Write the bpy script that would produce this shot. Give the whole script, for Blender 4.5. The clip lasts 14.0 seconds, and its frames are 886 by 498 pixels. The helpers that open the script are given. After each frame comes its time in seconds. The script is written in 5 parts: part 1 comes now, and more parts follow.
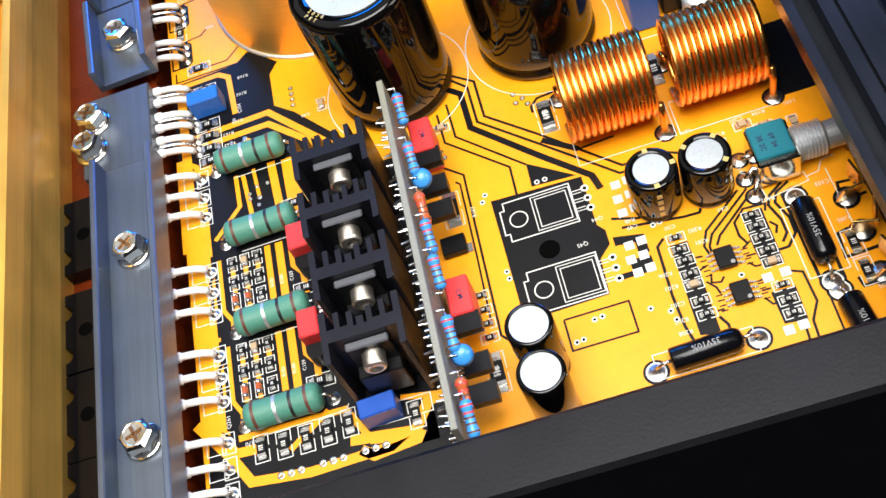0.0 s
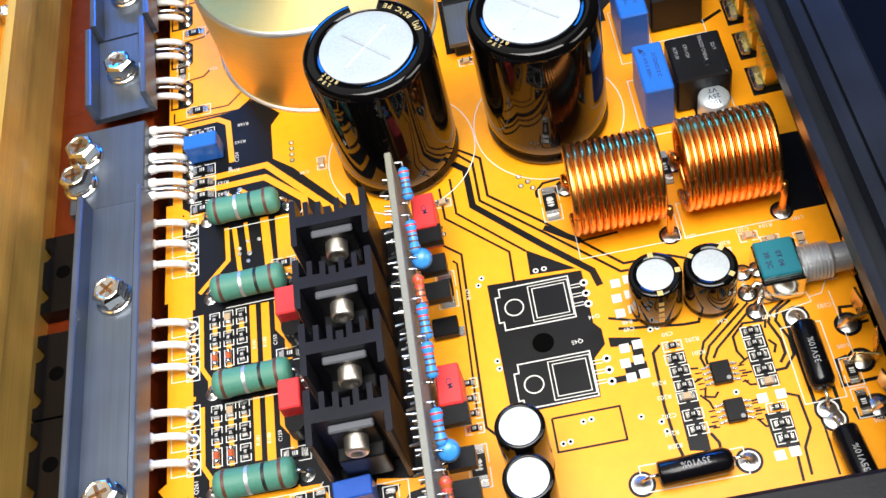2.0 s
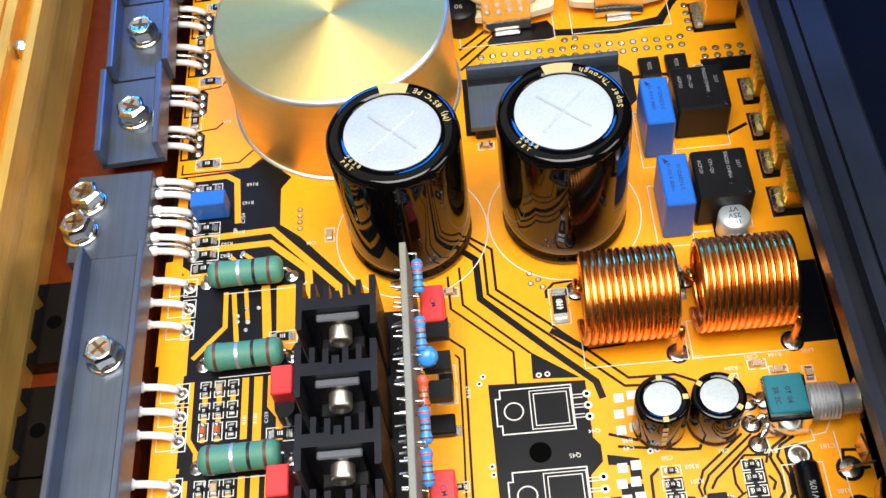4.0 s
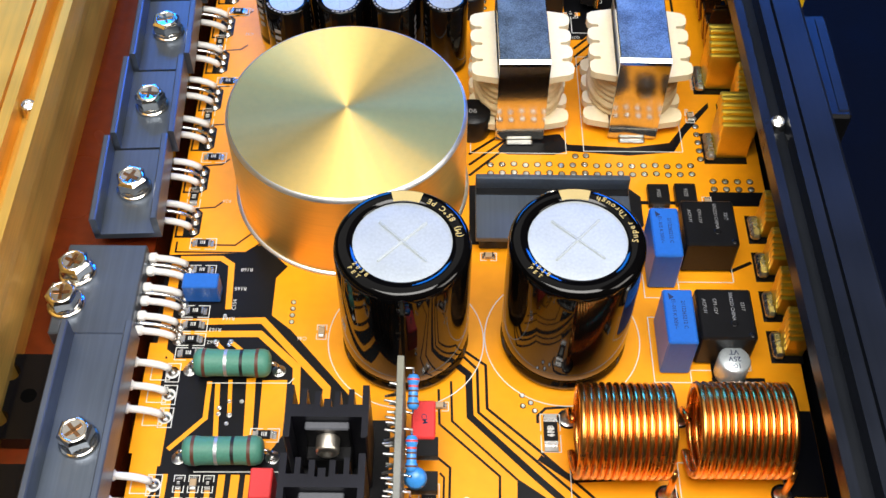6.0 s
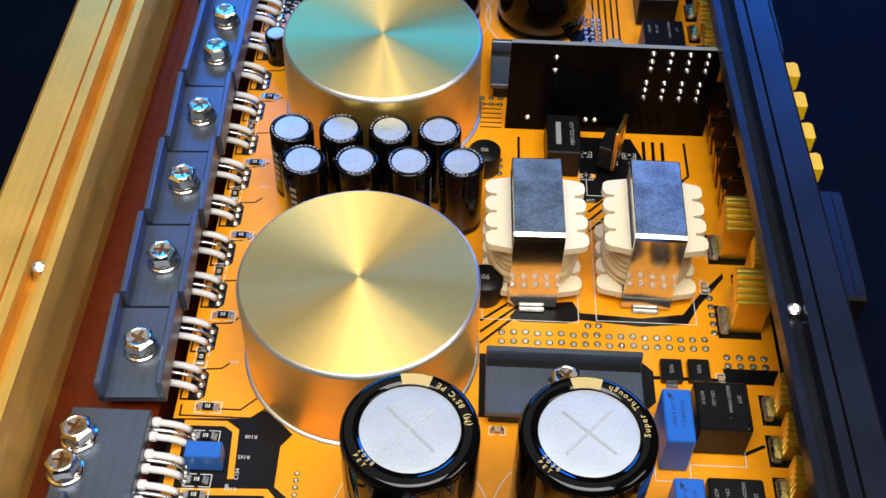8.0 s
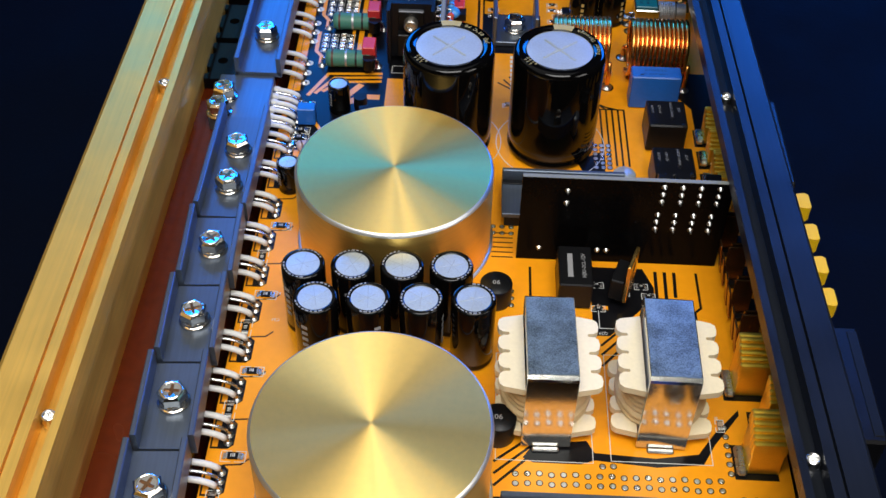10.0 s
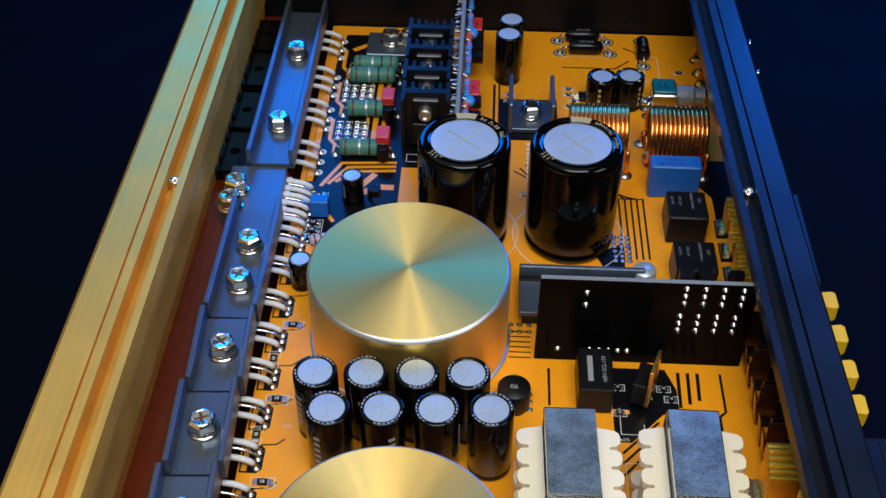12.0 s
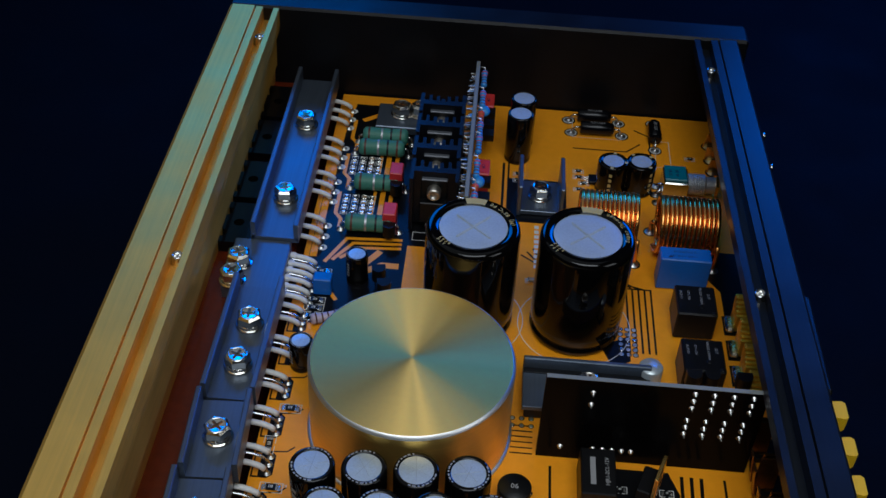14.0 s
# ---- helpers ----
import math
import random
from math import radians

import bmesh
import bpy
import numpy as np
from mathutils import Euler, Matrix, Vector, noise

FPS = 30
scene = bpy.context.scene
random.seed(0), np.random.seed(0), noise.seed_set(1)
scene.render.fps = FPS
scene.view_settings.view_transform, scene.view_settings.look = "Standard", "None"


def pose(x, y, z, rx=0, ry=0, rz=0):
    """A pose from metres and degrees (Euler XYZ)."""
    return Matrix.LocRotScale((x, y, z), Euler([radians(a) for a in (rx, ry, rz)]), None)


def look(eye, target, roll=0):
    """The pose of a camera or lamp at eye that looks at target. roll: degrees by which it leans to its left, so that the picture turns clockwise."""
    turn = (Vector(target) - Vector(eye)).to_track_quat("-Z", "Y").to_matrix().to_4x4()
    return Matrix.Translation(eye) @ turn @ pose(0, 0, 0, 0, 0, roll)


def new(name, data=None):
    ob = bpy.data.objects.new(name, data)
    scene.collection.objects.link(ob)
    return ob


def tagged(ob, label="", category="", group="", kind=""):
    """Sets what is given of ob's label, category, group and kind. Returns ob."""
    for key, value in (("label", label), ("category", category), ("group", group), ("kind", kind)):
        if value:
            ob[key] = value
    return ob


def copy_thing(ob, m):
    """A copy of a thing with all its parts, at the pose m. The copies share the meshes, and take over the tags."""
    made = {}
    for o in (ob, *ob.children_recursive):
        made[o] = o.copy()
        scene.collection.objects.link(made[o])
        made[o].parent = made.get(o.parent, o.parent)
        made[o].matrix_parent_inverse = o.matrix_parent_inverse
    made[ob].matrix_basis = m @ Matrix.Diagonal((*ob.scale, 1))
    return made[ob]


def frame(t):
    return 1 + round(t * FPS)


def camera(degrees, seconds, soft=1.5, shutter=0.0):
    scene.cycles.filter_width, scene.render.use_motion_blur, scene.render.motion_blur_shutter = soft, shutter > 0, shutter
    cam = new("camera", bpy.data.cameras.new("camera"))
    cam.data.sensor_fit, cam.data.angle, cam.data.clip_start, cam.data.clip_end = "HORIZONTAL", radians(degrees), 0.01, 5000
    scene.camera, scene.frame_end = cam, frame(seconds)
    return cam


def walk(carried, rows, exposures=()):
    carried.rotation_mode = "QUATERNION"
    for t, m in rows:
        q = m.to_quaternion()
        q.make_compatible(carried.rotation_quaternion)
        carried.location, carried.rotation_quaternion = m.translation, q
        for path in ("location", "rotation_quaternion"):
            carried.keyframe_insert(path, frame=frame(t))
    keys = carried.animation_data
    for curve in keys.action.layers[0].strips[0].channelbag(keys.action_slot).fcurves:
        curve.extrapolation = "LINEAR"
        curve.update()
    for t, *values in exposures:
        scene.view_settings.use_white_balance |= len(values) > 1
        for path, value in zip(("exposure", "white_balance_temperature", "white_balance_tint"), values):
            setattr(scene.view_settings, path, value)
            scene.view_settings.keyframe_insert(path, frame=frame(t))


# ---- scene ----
EXPOSURES = [(0.0, 0.06, 6450, 10), (3.0, 0.0, 6450, 10), (6.0, -0.32, 6550, 10), (9.0, -0.6, 6480, 10), (11.5, -0.85, 6100, 8), (12.5, -1.12, 5900, 7), (14.0, -1.8, 5650, 6)]
cam = camera(41.9, 14.0)
PATH = [
    (0, (0.016, -0.009, 0.23), (-0.215, 1.081, -1.43), -27.4),
    (0.5, (0.015, -0.005, 0.231), (-0.194, 1.084, -1.433), -25.1),
    (1, (0.013, -0.001, 0.232), (-0.178, 1.093, -1.431), -22.8),
    (1.5, (0.012, 0.004, 0.233), (-0.162, 1.098, -1.431), -20.6),
    (2, (0.01, 0.007, 0.234), (-0.139, 1.117, -1.423), -17.9),
    (2.5, (0.008, 0.013, 0.236), (-0.118, 1.119, -1.425), -15.6),
    (3, (0.006, 0.017, 0.238), (-0.105, 1.131, -1.42), -13.4),
    (5.5, (-0.006, 0.039, 0.244), (-0.032, 1.197, -1.386), -1.9),
    (6, (-0.009, 0.041, 0.245), (-0.009, 1.24, -1.356), 0.6),
    (6.5, (-0.009, 0.046, 0.248), (-0.011, 1.276, -1.329), 1.6),
    (7, (-0.009, 0.051, 0.25), (-0.019, 1.312, -1.301), 1.9),
    (7.5, (-0.01, 0.056, 0.253), (-0.025, 1.344, -1.276), 2.0),
    (8, (-0.01, 0.06, 0.256), (-0.03, 1.376, -1.25), 1.8),
    (8.5, (-0.01, 0.064, 0.259), (-0.032, 1.405, -1.225), 1.8),
    (9, (-0.011, 0.067, 0.261), (-0.035, 1.435, -1.198), 1.7),
    (11.5, (-0.014, 0.087, 0.272), (-0.067, 1.544, -1.098), 0.7),
    (12, (-0.014, 0.092, 0.272), (-0.076, 1.559, -1.086), 0.4),
    (12.5, (-0.015, 0.096, 0.273), (-0.084, 1.573, -1.073), 0.1),
    (13, (-0.015, 0.099, 0.274), (-0.09, 1.591, -1.055), 0.1),
    (13.5, (-0.017, 0.103, 0.277), (-0.086, 1.607, -1.039), 1.1),
    (14, (-0.019, 0.107, 0.279), (-0.074, 1.619, -1.028), 3.2),
]
walk(cam, [(t, look(eye, target, roll)) for t, eye, target, roll in PATH], EXPOSURES)

# ---- light ----
world = bpy.data.worlds.new("studio")
scene.world = world
world.use_nodes = True
world.node_tree.nodes["Background"].inputs[0].default_value = (0.03, 0.05, 0.09, 1)
world.node_tree.nodes["Background"].inputs[1].default_value = 0.04


def softbox(name, eye, target, sx, sy, watts, colour, spread):
    lamp = bpy.data.lights.new(name, "AREA")
    lamp.shape, lamp.size, lamp.size_y = "RECTANGLE", sx, sy
    lamp.energy, lamp.color, lamp.spread = watts, colour, radians(spread)
    ob = new(name, lamp)
    ob.matrix_world = look(eye, target)
    return ob


softbox("softbox_key", (0.0, 0.03, 0.62), (-0.04, 0.13, 0), 0.50, 0.36, 4.9, (1.0, 0.97, 0.93), 130)
softbox("softbox_overhead", (-0.27, 0.40, 0.70), (-0.27, 0.40, 0), 0.90, 1.10, 2.1, (1.0, 0.98, 0.95), 180)
softbox("softbox_blue", (-0.24, 0.95, 0.36), (-0.02, 0.44, 0.02), 0.26, 0.22, 1.6, (0.01, 0.24, 1.0), 120)
softbox("softbox_blue", (0.38, 0.96, 0.33), (0.02, 0.44, 0.02), 0.34, 0.22, 3.6, (0.01, 0.18, 1.0), 120)
# Added fill without a known source: brightens the inner face of the gold wall.
softbox("softbox_side", (0.60, -0.02, 0.42), (-0.10, 0.14, 0.0), 0.36, 0.30, 0.9, (1.0, 0.95, 0.88), 100)


# ---- materials ----
def material(name, colour, rough=0.5, metal=0.0, var=0.12, scale=400.0, bump=0.0, coat=0.0, grain=None, aniso=0.0, ior=1.5):
    """A worn surface: colour varied at two scales, roughness varied with it, optional relief. grain stretches the fine pattern."""
    m = bpy.data.materials.new(name)
    m.use_nodes = True
    nt = m.node_tree
    bs = nt.nodes["Principled BSDF"]
    N, L = nt.nodes.new, nt.links.new
    tc = N("ShaderNodeTexCoord")
    mp = N("ShaderNodeMapping")
    mp.inputs["Scale"].default_value = grain or (1, 1, 1)
    L(tc.outputs["Object"], mp.inputs["Vector"])
    fine, big = N("ShaderNodeTexNoise"), N("ShaderNodeTexNoise")
    fine.inputs["Scale"].default_value, fine.inputs["Detail"].default_value = scale * 5, 3
    big.inputs["Scale"].default_value, big.inputs["Detail"].default_value = scale * 0.25, 3
    L(mp.outputs["Vector"], fine.inputs["Vector"])
    L(tc.outputs["Object"], big.inputs["Vector"])
    mixn = N("ShaderNodeMath")
    mixn.operation = "ADD"
    L(fine.outputs["Fac"], mixn.inputs[0])
    L(big.outputs["Fac"], mixn.inputs[1])
    info = N("ShaderNodeObjectInfo")
    ramp = N("ShaderNodeMapRange")
    ramp.inputs["From Min"].default_value, ramp.inputs["From Max"].default_value = 0.6, 1.4
    ramp.inputs["To Min"].default_value, ramp.inputs["To Max"].default_value = 1 - var, 1 + var
    L(mixn.outputs[0], ramp.inputs["Value"])
    rnd = N("ShaderNodeMapRange")
    rnd.inputs["To Min"].default_value, rnd.inputs["To Max"].default_value = 1 - var * 0.4, 1 + var * 0.4
    L(info.outputs["Random"], rnd.inputs["Value"])
    mul = N("ShaderNodeMath")
    mul.operation = "MULTIPLY"
    L(ramp.outputs[0], mul.inputs[0])
    L(rnd.outputs[0], mul.inputs[1])
    vm = N("ShaderNodeVectorMath")
    vm.operation = "SCALE"
    vm.inputs[0].default_value = colour
    L(mul.outputs[0], vm.inputs["Scale"])
    L(vm.outputs["Vector"], bs.inputs["Base Color"])
    rr = N("ShaderNodeMapRange")
    rr.inputs["To Min"].default_value, rr.inputs["To Max"].default_value = max(0.02, rough * 0.75), min(1, rough * 1.3)
    L(big.outputs["Fac"], rr.inputs["Value"])
    L(rr.outputs[0], bs.inputs["Roughness"])
    bs.inputs["Metallic"].default_value = metal
    bs.inputs["IOR"].default_value = ior
    if coat:
        bs.inputs["Coat Weight"].default_value, bs.inputs["Coat Roughness"].default_value = coat, 0.06
    if aniso:
        tan = N("ShaderNodeTangent")
        tan.direction_type, tan.axis = "RADIAL", "Z"
        L(tan.outputs["Tangent"], bs.inputs["Tangent"])
        bs.inputs["Anisotropic"].default_value = aniso
        bs.inputs["Anisotropic Rotation"].default_value = 0.25
    if bump:
        bp = N("ShaderNodeBump")
        bp.inputs["Strength"].default_value, bp.inputs["Distance"].default_value = bump, 0.0002
        L(fine.outputs["Fac"], bp.inputs["Height"])
        L(bp.outputs["Normal"], bs.inputs["Normal"])
    return m


MASK = material("orange_solder_mask", (0.87, 0.325, 0.004), 0.34, 0, 0.07, 60, 0.02, 0.12)
GAP = material("black_solder_mask", (0.003, 0.003, 0.004), 0.34, 0, 0.3, 300, 0.05, ior=1.36)
SILK = material("white_silkscreen", (0.62, 0.62, 0.58), 0.6, 0, 0.1)
SOLDER = material("solder", (0.62, 0.61, 0.58), 0.28, 1.0, 0.15, 900, 0.3)
TIN = material("tinned_wire", (0.70, 0.69, 0.66), 0.25, 1.0, 0.1, 700, 0.1)
SLATE = material("anodised_slate_aluminium", (0.115, 0.14, 0.18), 0.36, 0.7, 0.14, 250, 0.12, 0, (1, 0.03, 1))
BLACKANO = material("black_anodised_aluminium", (0.010, 0.012, 0.016), 0.3, 0.25, 0.25, 200, 0.08, 0, (1, 0.03, 1), ior=1.4)
GOLDWALL = material("gold_anodised_aluminium", (0.84, 0.48, 0.08), 0.46, 0.72, 0.14, 250, 0.15, 0, (1, 0.02, 1))
GOLDTOP = material("turned_gold_lid", (1.0, 0.66, 0.17), 0.50, 1.0, 0.05, 100, 0, 0, None, 0.71)
GOLDSIDE = material("gold_anodised_side", (0.95, 0.64, 0.17), 0.48, 1.0, 0.07, 300, 0.05, 0, (0.05, 0.05, 1))
def turned_streaks(m):
    """Fine turning marks: gloss that varies round the lid, and hair-fine rings."""
    nt = m.node_tree
    N, L = nt.nodes.new, nt.links.new
    bs = nt.nodes["Principled BSDF"]
    tc, flatten, unit = N("ShaderNodeTexCoord"), N("ShaderNodeVectorMath"), N("ShaderNodeVectorMath")
    flatten.operation, flatten.inputs[1].default_value = "MULTIPLY", (1, 1, 0)
    unit.operation = "NORMALIZE"
    L(tc.outputs["Object"], flatten.inputs[0])
    L(flatten.outputs["Vector"], unit.inputs[0])
    fan = N("ShaderNodeTexNoise")
    fan.inputs["Scale"].default_value, fan.inputs["Detail"].default_value = 5.0, 5
    L(unit.outputs["Vector"], fan.inputs["Vector"])
    spread = N("ShaderNodeMapRange")
    spread.inputs["From Min"].default_value, spread.inputs["From Max"].default_value = 0.3, 0.7
    spread.inputs["To Min"].default_value, spread.inputs["To Max"].default_value = 0.42, 0.56
    L(fan.outputs["Fac"], spread.inputs["Value"])
    L(spread.outputs[0], bs.inputs["Roughness"])
    reach = N("ShaderNodeVectorMath")
    reach.operation = "LENGTH"
    L(flatten.outputs["Vector"], reach.inputs[0])
    rings = N("ShaderNodeTexNoise")
    rings.noise_dimensions = "1D"
    rings.inputs["Scale"].default_value, rings.inputs["Detail"].default_value = 2600, 2
    L(reach.outputs["Value"], rings.inputs["W"])
    bp = N("ShaderNodeBump")
    bp.inputs["Strength"].default_value, bp.inputs["Distance"].default_value = 0.05, 0.0001
    L(rings.outputs["Fac"], bp.inputs["Height"])
    L(bp.outputs["Normal"], bs.inputs["Normal"])


turned_streaks(GOLDTOP)
BRIGHT = material("bright_cut_edge", (0.92, 0.92, 0.90), 0.42, 1.0, 0.05)
SLEEVE = material("black_capacitor_sleeve", (0.002, 0.0018, 0.0018), 0.06, 0, 0.2, 80, 0.0, 0, ior=1.38)
ALU = material("white_capacitor_top", (0.45, 0.49, 0.50), 0.45, 0.35, 0.14, 300, 0.25)
ALUS = material("bright_capacitor_top", (0.58, 0.64, 0.66), 0.36, 0.6, 0.14, 400, 0.25)
GREEN = material("green_resistor_coating", (0.06, 0.21, 0.15), 0.55, 0, 0.12, 300, 0.25)
RED = material("red_film_block", (0.62, 0.035, 0.035), 0.4, 0, 0.1, 300, 0.1)
BLUE = material("blue_film_block", (0.012, 0.12, 0.48), 0.38, 0, 0.1, 200, 0.1)
DEEPBLUE = material("deep_blue_epoxy", (0.012, 0.07, 0.36), 0.32, 0, 0.12, 300, 0.1)
SKYBLUE = material("sky_blue_resistor_lacquer", (0.04, 0.24, 0.62), 0.3, 0, 0.1, 300, 0.05)
PLASTIC = material("black_plastic", (0.0045, 0.0045, 0.005), 0.38, 0, 0.25, 400, 0.2, ior=1.32)
HEAT = material("black_heatsink", (0.006, 0.006, 0.009), 0.34, 0, 0.3, 300, 0.1, ior=1.38)
BOLT = material("nickel_bolt", (0.82, 0.76, 0.66), 0.36, 1.0, 0.15, 700, 0.3)
CHROME = material("plated_screw", (0.78, 0.74, 0.66), 0.16, 1.0, 0.1, 500, 0.08)
COPPER = material("enamelled_copper", (0.92, 0.40, 0.09), 0.27, 1.0, 0.12, 300, 0.05, 0.3)
WHITE = material("white_lead_sleeve", (0.70, 0.69, 0.66), 0.5, 0, 0.15, 300, 0.2)
CREAM = material("cream_nylon_bobbin", (0.80, 0.68, 0.44), 0.45, 0, 0.06, 200, 0.1)
STEEL = material("zinc_plated_steel", (0.60, 0.60, 0.55), 0.13, 1.0, 0.25, 260, 0.04)
SPANGLE = material("spangled_zinc", (0.36, 0.43, 0.39), 0.36, 0.9, 0.75, 520, 0.12)
GOLDPLATE = material("gold_plate", (1.0, 0.70, 0.09), 0.42, 1.0, 0.1, 500, 0.1)
KAPTON = material("amber_polyimide_film", (0.10, 0.014, 0.002), 0.25, 0, 0.25, 60, 0.1, 0.2)
YELLOW = material("yellow_fuse_plastic", (0.74, 0.44, 0.006), 0.55, 0, 0.06, ior=1.3)
TEAL = material("teal_pot_cover", (0.006, 0.13, 0.17), 0.35, 0, 0.1)
ZINC = material("grey_zinc_casting", (0.50, 0.51, 0.52), 0.45, 0.75, 0.15, 500, 0.2)
BROWN = material("dark_brown_band", (0.09, 0.03, 0.015), 0.5, 0, 0.1)
BAREPCB = material("pale_board_edge", (0.20, 0.20, 0.16), 0.6, 0, 0.15, 400, 0.2)
TABLE = material("black_leatherette", (0.0011, 0.0017, 0.004), 0.7, 0, 0.3, 120, 0.5, ior=1.12)
PRINT = material("gold_print", (0.62, 0.46, 0.16), 0.4, 0.3, 0.05)
DIM = material("grey_laser_marking", (0.26, 0.26, 0.26), 0.6, 0, 0.05)
INK = material("dark_ink", (0.01, 0.02, 0.07), 0.5, 0, 0.05)
GLASS = material("red_glass_diode", (0.42, 0.09, 0.03), 0.15, 0, 0.2, 400, 0, 0.5)
ENDPLATE = material("matt_black_coating", (0.005, 0.005, 0.006), 0.38, 0, 0.25, 300, 0.15, ior=1.26)
DARKPCB = material("black_daughter_board", (0.002, 0.0018, 0.0018), 0.2, 0, 0.35, 150, 0.05, ior=1.14)
TAPE = material("cream_winding_tape", (0.72, 0.55, 0.30), 0.5, 0, 0.1, 250, 0.2)
BRASS = material("brass", (0.80, 0.52, 0.16), 0.25, 1.0, 0.12, 400, 0.1)
BRONZE = material("dark_bronze", (0.34, 0.17, 0.07), 0.26, 0.95, 0.25, 400, 0.1)
INKBLACK = material("black_band", (0.006, 0.006, 0.006), 0.5, 0, 0.1)
# Lighter grey of the tab's top edge as lit from above.
LITTAB = material("lit_tab_grey", (0.10, 0.105, 0.12), 0.4, 0.3, 0.15, 400, 0.1)
TANCHIP = material("tan_ceramic", (0.42, 0.30, 0.18), 0.4, 0, 0.1)
GLOSSBLACK = material("glossy_black_moulding", (0.003, 0.003, 0.004), 0.2, 0, 0.2, 200, 0.1, ior=1.35)
LILAC = material("pale_lilac_lacquer", (0.46, 0.38, 0.46), 0.4, 0, 0.1, 300)
VOID = material("dark_hole", (0.001, 0.001, 0.001), 0.9, 0, 0.1, ior=1.1)
MM = 0.001


# ---- mesh building, all in millimetres ----
class Mesh:
    def __init__(self):
        self.v, self.f, self.smooth = [], [], []

    def add(self, verts, faces, smooth=False, m=None):
        o = len(self.v)
        self.v += [tuple(m @ Vector(p)) for p in verts] if m else [tuple(p) for p in verts]
        self.f += [tuple(i + o for i in f) for f in faces]
        self.smooth += [smooth] * len(faces)
        return self

    def box(self, x, y, z, sx, sy, sz, b=0.0, m=None):
        """A box with its middle at x, y and its base at z, with chamfered edges."""
        h, c = (sx / 2, sy / 2, sz / 2), (x, y, z + sz / 2)
        if b <= 0:
            vs = [(c[0] + i * h[0], c[1] + j * h[1], c[2] + k * h[2]) for i in (-1, 1) for j in (-1, 1) for k in (-1, 1)]
            return self.add(vs, [(0, 1, 3, 2), (4, 6, 7, 5), (0, 4, 5, 1), (2, 3, 7, 6), (0, 2, 6, 4), (1, 5, 7, 3)], False, m)
        vs, at = [], {}
        for a in range(3):
            for s in [(i, j, k) for i in (-1, 1) for j in (-1, 1) for k in (-1, 1)]:
                at[a, s] = len(vs)
                vs.append(tuple(c[q] + s[q] * (h[q] - (0 if q == a else b)) for q in range(3)))
        fs = []
        for a in range(3):
            p, q = (a + 1) % 3, (a + 2) % 3
            for s in (-1, 1):
                ring = []
                for i, j in ((-1, -1), (1, -1), (1, 1), (-1, 1)):
                    t = [0, 0, 0]
                    t[a], t[p], t[q] = s, i, j
                    ring.append(at[a, tuple(t)])
                fs.append(tuple(ring if s > 0 else ring[::-1]))
                for r in (-1, 1):
                    e = []
                    for w, d in ((a, -1), (a, 1), (p, 1), (p, -1)):
                        t = [0, 0, 0]
                        t[a], t[p], t[q] = s, r, d
                        e.append(at[w, tuple(t)])
                    fs.append(tuple(e if s * r > 0 else e[::-1]))
        for s in [(i, j, k) for i in (-1, 1) for j in (-1, 1) for k in (-1, 1)]:
            t = (at[0, s], at[1, s], at[2, s])
            fs.append(t if s[0] * s[1] * s[2] > 0 else t[::-1])
        return self.add(vs, fs, False, m)

    def lathe(self, profile, seg=24, x=0, y=0, z=0, m=None, smooth=True):
        """Turns (radius, height) points round the upright axis; radius 0 closes."""
        vs, fs, rings = [], [], []
        for r, h in profile:
            if r < 1e-6:
                rings.append([len(vs)])
                vs.append((x, y, z + h))
            else:
                rings.append(list(range(len(vs), len(vs) + seg)))
                vs += [(x + r * math.cos(2 * math.pi * i / seg), y + r * math.sin(2 * math.pi * i / seg), z + h) for i in range(seg)]
        for a, b in zip(rings, rings[1:]):
            for i in range(seg):
                j = (i + 1) % seg
                if len(a) == 1 and len(b) > 1:
                    fs.append((a[0], b[j], b[i]))
                elif len(b) == 1 and len(a) > 1:
                    fs.append((a[i], a[j], b[0]))
                elif len(a) > 1:
                    fs.append((a[i], a[j], b[j], b[i]))
        return self.add(vs, fs, smooth, m)

    def cyl(self, r, h, seg=20, x=0, y=0, z=0, b=0.0, m=None):
        p = [(0, 0), (r - b, 0), (r, b), (r, h - b), (r - b, h), (0, h)] if b else [(0, 0), (r, 0), (r, 0), (r, h), (r, h), (0, h)]
        return self.lathe(p, seg, x, y, z, m, smooth=bool(b))

    def prism(self, poly, z0, z1, m=None):
        """A flat outline (counter-clockwise) drawn up from z0 to z1."""
        n = len(poly)
        vs = [(x, y, z0) for x, y in poly] + [(x, y, z1) for x, y in poly]
        fs = [tuple(range(n - 1, -1, -1)), tuple(range(n, 2 * n))] + [(i, (i + 1) % n, n + (i + 1) % n, n + i) for i in range(n)]
        return self.add(vs, fs, False, m)

    def tube(self, pts, r, seg=8, m=None, taper=1.0):
        """A round wire through the points."""
        P = [Vector(p) for p in pts]
        vs, fs = [], []
        up = None
        for i, p in enumerate(P):
            d = (P[min(i + 1, len(P) - 1)] - P[max(i - 1, 0)]).normalized()
            if up is None:
                up = d.orthogonal().normalized()
            up = (up - d * up.dot(d)).normalized()
            w = d.cross(up)
            k = r * (1 + (taper - 1) * i / max(1, len(P) - 1))
            vs += [p + up * (k * math.cos(2 * math.pi * a / seg)) + w * (k * math.sin(2 * math.pi * a / seg)) for a in range(seg)]
        for i in range(len(P) - 1):
            for a in range(seg):
                b = (a + 1) % seg
                fs.append((i * seg + a, i * seg + b, (i + 1) * seg + b, (i + 1) * seg + a))
        e = (len(P) - 1) * seg
        fs += [tuple(range(seg - 1, -1, -1)), tuple(range(e, e + seg))]
        return self.add(vs, fs, True, m)

